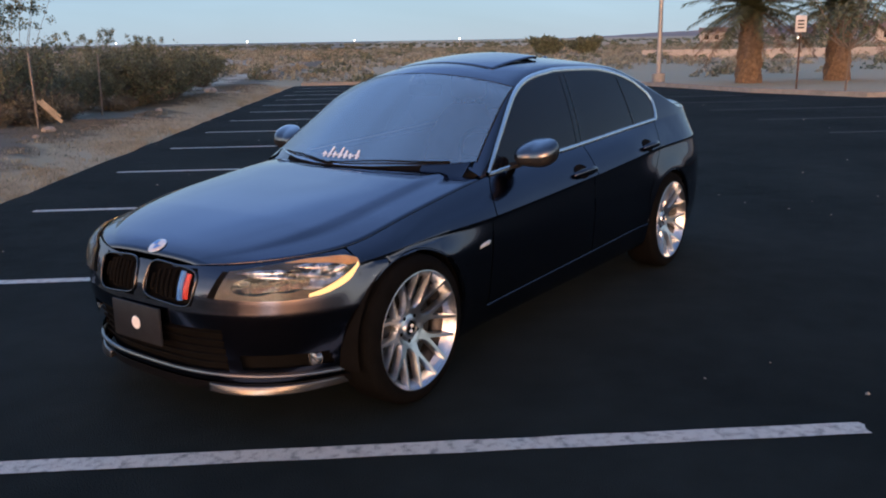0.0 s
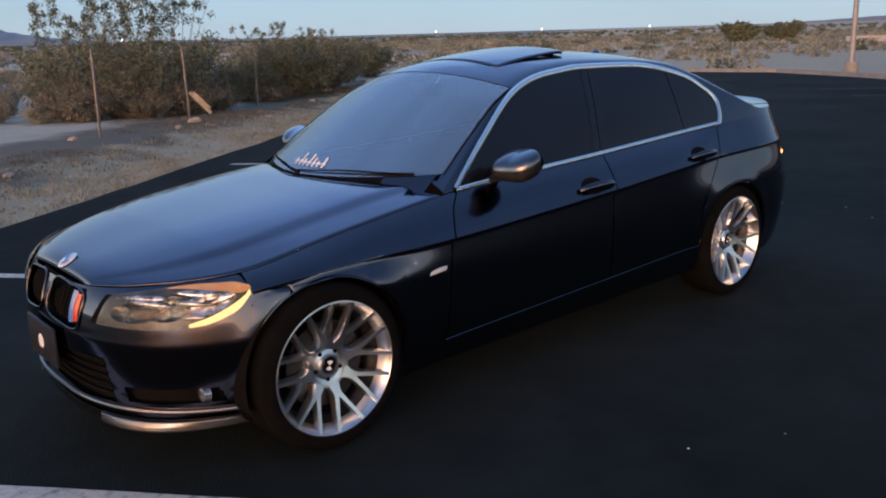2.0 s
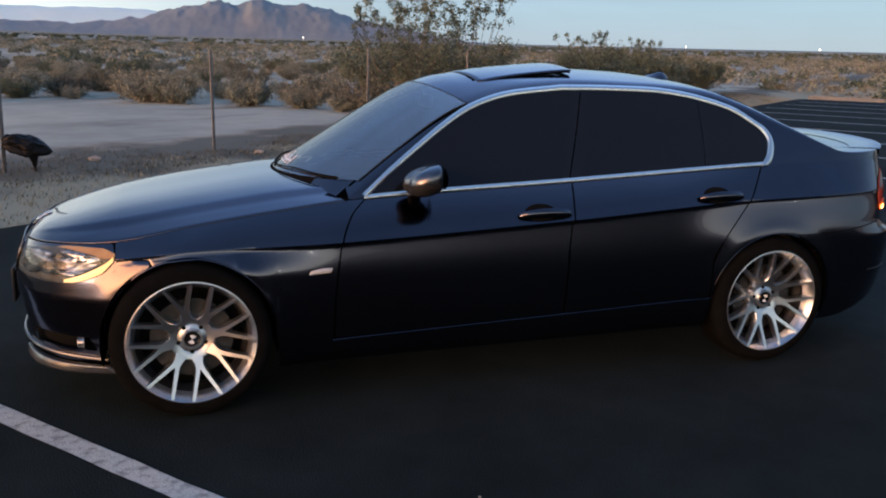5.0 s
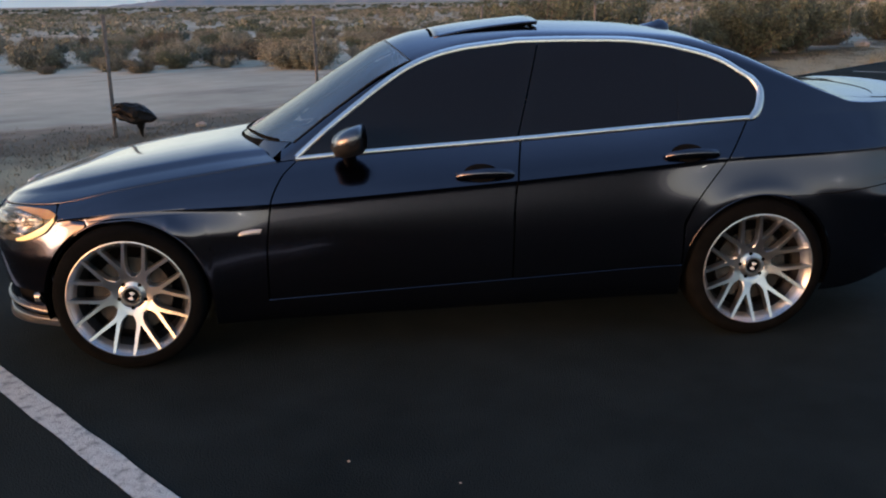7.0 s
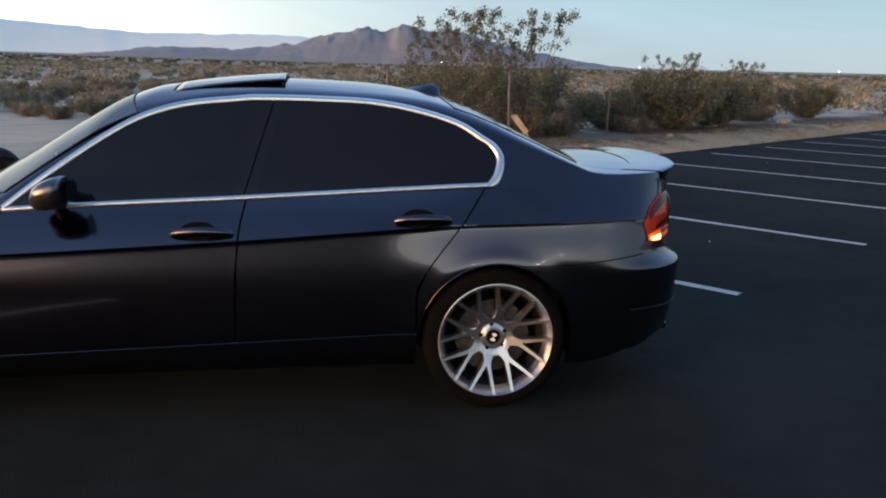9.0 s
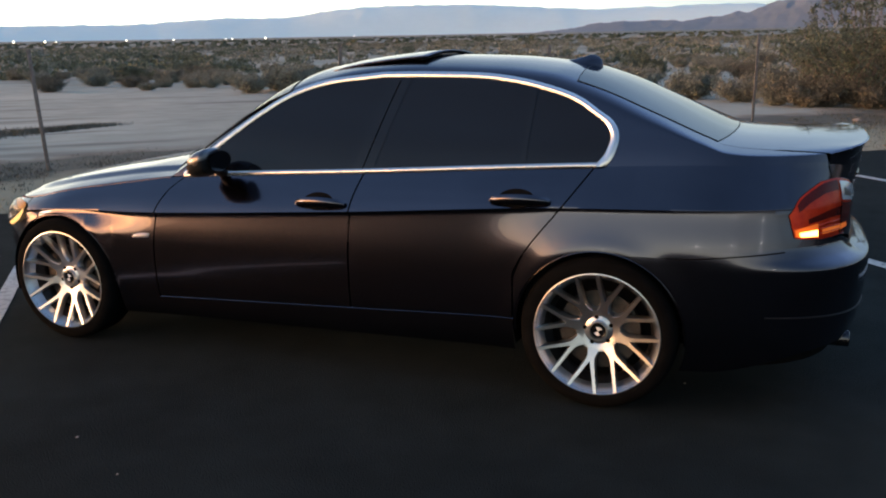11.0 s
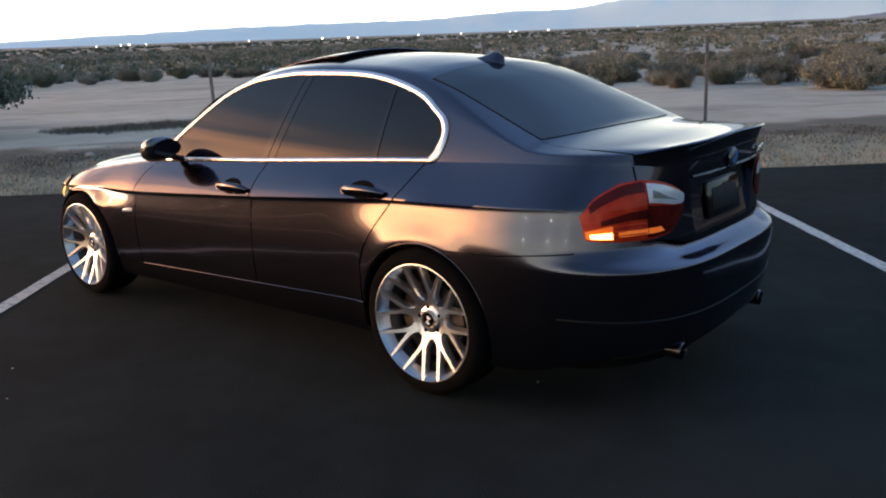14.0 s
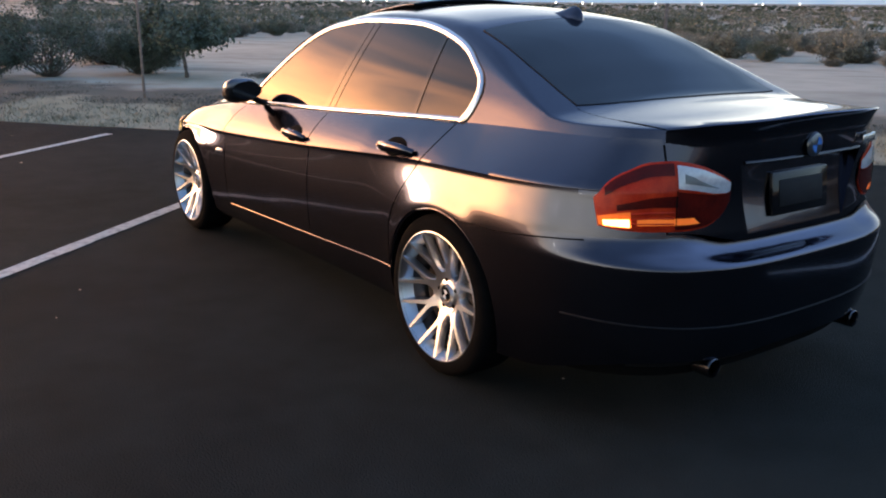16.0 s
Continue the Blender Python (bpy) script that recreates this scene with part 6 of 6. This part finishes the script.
for i, a in enumerate((-5.9, -2.25, 1.22, 4.15, 7.7, 11.3, 15.1, 18.8, 22.5, 26.2)):
    b = -6.25 - 0.04 * max(0.0, a) + 0.06 * math.sin(i * 2.3)
    post_ob, _ = fence_post(a, b, (1.5, -4.0, 0.6, -0.4, 0.5, -0.8, 1.0, -1.0, 0.5, 0.2)[i], (1.36, 1.36, 1.36, 1.30, 1.34, 1.36, 1.36, 1.36, 1.36, 1.36)[i])
    for k in range(9):
        stud = Geo()
        stud.box(-0.010, -0.012, 0.12 + 0.13 * k, 0.010, -0.003, 0.14 + 0.13 * k, 0.002)
        part("stud", stud, STEEL, post_ob)


def make_bag():
    g = Geo()

    def bag(u, v):
        a, b = 2 * math.pi * u, math.pi * v
        n = 1 + 0.38 * noise.noise(Vector((math.cos(a) * 2.4, math.sin(a) * 2.4, v * 5))) + 0.16 * noise.noise(Vector((math.cos(a) * 6, math.sin(a) * 6, v * 13)))
        x = -math.cos(b) * 0.29
        sharp = math.sin(b) ** (0.7 if x < 0 else 1.5)
        r = sharp * (0.150 - 0.15 * (x + 0.06) ** 2) * n
        return (x, r * 0.8 * math.cos(a), 0.30 - 0.10 * x + r * math.sin(a) * (1.0 if math.sin(a) > 0 else 0.75))

    def tail_at(u, v):
        a = 2 * math.pi * u
        n = 1 + 0.4 * noise.noise(Vector((math.cos(a) * 2, math.sin(a) * 2, v * 4 + 9)))
        r = (0.10 - 0.085 * math.sin(math.pi * min(1, v * 1.05) / 2)) * n
        return (0.05 + 0.06 * v + r * math.cos(a), r * math.sin(a), lerp(0.26, 0.004, v))
    g.grid(bag, 40, 30)
    g.grid(tail_at, 24, 12)
    ob = part("plastic_bag", g, BAG)
    p = lot(1.22, -6.3) + Vector((0.17, 0.05, 0))
    ob.matrix_world = Matrix.Translation((p.x, p.y, terrain(p.x, p.y))) @ pose(0, 0, 0, 0, 6, 4) @ Matrix.Scale(0.85, 4)
    tagged(ob, "crumpled black plastic bag snagged on a fence post", "bag")


make_bag()


def make_rock(seed, a, b, size, mat=ROCK, name="stone", label="pale stone lying in the dry grass"):
    bm = bmesh.new()
    bmesh.ops.create_icosphere(bm, subdivisions=3, radius=size)
    for v in bm.verts:
        k = 1 + 0.35 * noise.noise(v.co * (2.0 / size) + Vector((seed * 3.7, 0, 0)))
        v.co = Vector((v.co.x * k * 1.2, v.co.y * k, v.co.z * k * 0.65))
    g = Geo()
    g.take(bm)
    ob = part(name, g, mat)
    p = lot(a, b)
    ob.matrix_world = Matrix.Translation((p.x, p.y, terrain(p.x, p.y) + size * 0.3))
    tagged(ob, label, "stone", "stones")


for i, (a, b, s) in enumerate(((10.3, -6.2, 0.10), (20.1, -6.6, 0.16), (24.5, -6.2, 0.18), (7.5, -6.9, 0.06), (9.2, -6.0, 0.05), (4.4, -5.8, 0.05), (12.2, -5.5, 0.05), (2.4, -6.5, 0.06), (-4.0, -6.3, 0.06), (16.5, -5.9, 0.07))):
    make_rock(i, a, b, s)
bd = Geo()
bd.box(-0.010, -0.28, 0.0, 0.010, 0.28, 0.07, 0.004)
bd.box(-0.010, -0.20, 0.072, 0.014, 0.24, 0.115, 0.004)
bo = part("broken_board", bd, BOARD)
p = lot(11.42, -6.60)
bo.matrix_world = Matrix.Translation((p.x, p.y, terrain(p.x, p.y) + 0.27)) @ pose(0, 0, 0, 48, 6, 60)
tagged(bo, "weathered tan board leaning on a fence post", "board")


# ---- the lot's far island: palms, pole, sign, wall and houses ----
def make_palm(x, y, h, seed):
    r = random.Random(seed)
    ob = thing("palm_tree", "short stout palm with a shaggy brown trunk", "palm tree", "palm trees")
    ob.matrix_world = Matrix.Translation((x, y, terrain(x, y)))
    tr = Geo()
    tr.grid(lambda u, v: ((lambda rr: (rr * math.cos(2 * math.pi * u), rr * math.sin(2 * math.pi * u), h * v - 0.05))(0.50 - 0.12 * v + 0.06 * math.sin(26 * v + 4 * math.sin(2 * math.pi * u * 3)) * math.cos(2 * math.pi * u * 7))), 40, 44)
    part("trunk", tr, PALM_BARK, ob)
    for k in range(60):
        g = Geo()
        az = 2 * math.pi * k * 0.382
        lift = lerp(1.3, -0.42, k / 60)
        length = r.uniform(2.2, 3.0)
        spine = []
        for t in np.linspace(0, 1, 12):
            rr = length * (t * math.cos(lift * (1 - 0.4 * t)))
            z = h + 0.1 + length * (math.sin(lift) * t - 0.42 * t * t)
            spine.append(Vector((rr * math.cos(az), rr * math.sin(az), z)))
        g.tube(spine, lambda t: 0.022 * (1 - 0.85 * t), 4)
        side = Vector((-math.sin(az), math.cos(az), 0))
        for i in range(1, 12):
            for j in range(4):
                for s in (-1, 1):
                    q = spine[i - 1].lerp(spine[i], j / 4)
                    fwd = (spine[i] - spine[i - 1]).normalized()
                    n = 0.56 * math.sin(math.pi * (0.12 + 0.8 * i / 12))
                    tip = q + side * s * n * 0.8 + fwd * n * 0.6 + Vector((0, 0, r.uniform(-0.22, 0.02)))
                    b = len(g.v)
                    g.v += [tuple(q - fwd * 0.032), tuple(q + fwd * 0.032), tuple(tip)]
                    g.f.append((b, b + 1, b + 2))
        f = new("frond", g.mesh("frond", PALM_LEAF if k < 52 else PALM_BARK, False))
        f.parent = ob


make_palm(31.0, 7.6, 2.75, 1)
make_palm(34.2, 5.0, 2.85, 2)

pole = thing("light_pole", "tall grey steel light pole on a concrete foot", "light pole")
pole.matrix_world = Matrix.Translation((29.4, 10.7, terrain(29.4, 10.7)))
g = Geo()
g.tube([(0, 0, 0.3), (0, 0, 7.5)], lambda t: 0.10 - 0.035 * t, 14)
part("shaft", g, POLE_STEEL, pole)
g = Geo()
g.lathe([(0.0, 0.42), (0.24, 0.42), (0.26, 0.40), (0.26, -0.2)], 24, "z")
part("foot", g, CONCRETE, pole, "concrete foot")
g = Geo()
g.tube([(0, 0, 7.3), (-0.5, -0.2, 7.5), (-1.1, -0.45, 7.52)], 0.04, 8)
g.box(-1.7, -0.62, 7.46, -1.0, -0.32, 7.58, 0.03)
part("lamp_head", g, POLE_STEEL, pole)

sign = thing("sign_post", "small white sign on a dark steel post", "sign")
sign.matrix_world = Matrix.Translation((26.4, 4.6, terrain(26.4, 4.6))) @ pose(0, 0, 0, 0, 0, -75)
g = Geo()
g.box(-0.03, -0.03, -0.2, 0.03, 0.03, 2.35, 0.006)
part("post", g, RUST_STEEL, sign)
g = Geo()
g.box(-0.17, -0.055, 1.86, 0.17, -0.035, 2.40, 0.008)
face = part("panel", g, SIGN_WHITE, sign, "white panel")
g = Geo()
for k in range(3):
    g.box(-0.10, -0.060, 1.98 + 0.11 * k, 0.10, -0.056, 2.03 + 0.11 * k)
part("marking", g, PLATE_GREY, face, "grey bars")

kerb = Geo()
for (a0, b0), (a1, b1) in zip(((33.3, -4), (33.4, 2), (32.8, 5.6), (30.6, 8.4), (26.1, 9.8), (21.1, 11.0), (17.7, 12.8), (16.2, 16)), ((33.4, 2), (32.8, 5.6), (30.6, 8.4), (26.1, 9.8), (21.1, 11.0), (17.7, 12.8), (16.2, 16), (16.2, 40))):
    p0, p1 = lot(a0, b0), lot(a1, b1)
    d = (p1 - p0).normalized()
    w = Vector((-d.y, d.x, 0)) * 0.08
    b = len(kerb.v)
    for q in (p0 - d * 0.02, p1 + d * 0.02):
        for s, z in ((-1, -0.05), (-1, 0.13), (1, 0.13), (1, -0.05)):
            kerb.v.append((q.x + w.x * s, q.y + w.y * s, z))
    kerb.f += [(b + i, b + (i + 1) % 4, b + 4 + (i + 1) % 4, b + 4 + i) for i in range(4)] + [(b, b + 1, b + 2, b + 3), (b + 4, b + 7, b + 6, b + 5)]
tagged(part("kerb", kerb, CONCRETE, smooth=False), "low concrete kerb round the lot island", "kerb", kind="structure")


def make_house(az, dist, w, d, h, turn, label="small pale stucco house far off on the plain"):
    x, y = dist * math.sin(radians(az)), dist * math.cos(radians(az))
    ob = thing("house", label, "house", "far houses")
    ob.matrix_world = Matrix.Translation((x, y, terrain(x, y) - 0.1)) @ pose(0, 0, 0, 0, 0, turn)
    g = Geo()
    g.box(-w / 2, -d / 2, 0, w / 2, d / 2, h)
    body = part("wall", g, HOUSE_WALL, ob, smooth=False)
    r = Geo()
    r.v += [(sx * (w / 2 + 0.4), sy * (d / 2 + 0.4), h) for sx in (-1, 1) for sy in (-1, 1)] + [(-w / 2 - 0.4, 0, h + d * 0.22), (w / 2 + 0.4, 0, h + d * 0.22)]
    r.f += [(0, 2, 5, 4), (1, 4, 5, 3), (0, 4, 1), (2, 3, 5), (0, 1, 3, 2)]
    part("roof", r, HOUSE_ROOF, ob, smooth=False)
    for k in (-1, 0, 1):
        q = Geo()
        q.box(k * w / 3.4 - 0.5, -d / 2 - 0.04, h * 0.35, k * w / 3.4 + 0.5, -d / 2 + 0.02, h * 0.78)
        part("window", q, GLASS_TINT, body, smooth=False)


for az, dist, w, d, h, turn in ((71.6, 230, 8, 6, 2.6, -70), (82, 170, 9, 6, 2.6, -60)):
    make_house(az, dist, w, d, h, turn)

wl_g = Geo()
wl_g.box(-12, -0.1, -0.3, 12, 0.1, 0.8, 0.02)
yard = part("yard_wall", wl_g, HOUSE_WALL, smooth=False)
yard.matrix_world = Matrix.Translation((72, 17, terrain(72, 17))) @ pose(0, 0, 0, 0, 0, 100)
tagged(yard, "low white wall behind the palms", "wall", kind="structure")

hedge = make_bush("hedge_tree", "dark round tree standing alone on the plain", 77, 4.6, 2.6, 40, 26, 12, 0.16, LEAF_OLIVE, category="tree")
for i, (az, d, s) in enumerate(((60.6, 104, 1.0), (63.2, 107, 1.0))):
    x, y = d * math.sin(radians(az)) - 4, d * math.cos(radians(az)) - 3
    m = Matrix.LocRotScale((x, y, terrain(x, y) - 0.1), Euler((0, 0, i * 2.0)), (s, s, s))
    if i == 0:
        hedge.matrix_world = m
    else:
        copy_thing(hedge, Matrix()).matrix_basis = m

# lamps that burn far out on the plain
for i, (az, d, h) in enumerate(((-61.2, 640, 4), (-59.8, 640, 4), (-59.3, 650, 5), (-58.3, 650, 5), (-52, 700, 5), (-45.6, 680, 3), (-45.0, 690, 4), (-41.0, 700, 5), (-47.3, 690, 4), (-35.0, 720, 5), (-34.6, 720, 4), (-32.5, 760, 5), (-26.8, 760, 7), (-38.2, 740, 4), (8, 600, 5),
                                (21, 560, 5), (33, 500, 5), (41, 430, 5), (48, 470, 5), (55, 380, 5), (77, 110, 3))):
    h, d = h * (0.15 if az < -20 else 0.4), d * (0.55 if 0 < az < 60 else 1.0)
    x, y = d * math.sin(radians(az)), d * math.cos(radians(az))
    z = terrain(x, y)
    ob = thing("yard_lamp", "lit lamp on a thin pole far off", "lamp", "far lamps")
    ob.matrix_world = Matrix.Translation((x, y, z))
    g = Geo()
    g.tube([(0, 0, -0.2), (0, 0, h)], 0.08, 6)
    part("pole", g, POLE_STEEL, ob)
    g = Geo()
    k = 2.0 + 0.7 * (i % 3) if az < -20 else 1.0
    g.lathe([(0.0, h + 0.40 * k), (0.14 * k, h + 0.34 * k), (0.18 * k, h + 0.2 * k), (0.14 * k, h + 0.06 * k), (0.0, h)], 12, "z")
    part("lamp", g, LAMP_GLOW, ob)


# lot floodlights that stand behind the walk and glint in the paint and the glass
for x, y, h in ((-6, -44, 6.0), (7, -48, 6.0), (19, -46, 6.0), (34, -40, 6.0)):
    ob = thing("lot_lamp", "lit white floodlight on a grey steel pole", "lamp", "lot lamps")
    ob.matrix_world = Matrix.Translation((x, y, terrain(x, y)))
    g = Geo()
    g.tube([(0, 0, -0.3), (0, 0, h)], lambda t: 0.09 - 0.03 * t, 10)
    part("pole", g, POLE_STEEL, ob)
    g = Geo()
    g.box(-0.35, -0.2, h, 0.35, 0.3, h + 0.14, 0.03)
    head = part("head", g, POLE_STEEL, ob)
    g = Geo()
    g.box(-0.28, 0.16, h - 0.10, 0.28, 0.34, h + 0.12, 0.02)
    part("lens", g, FLOOD_GLOW, head, "bright white lamp lens")
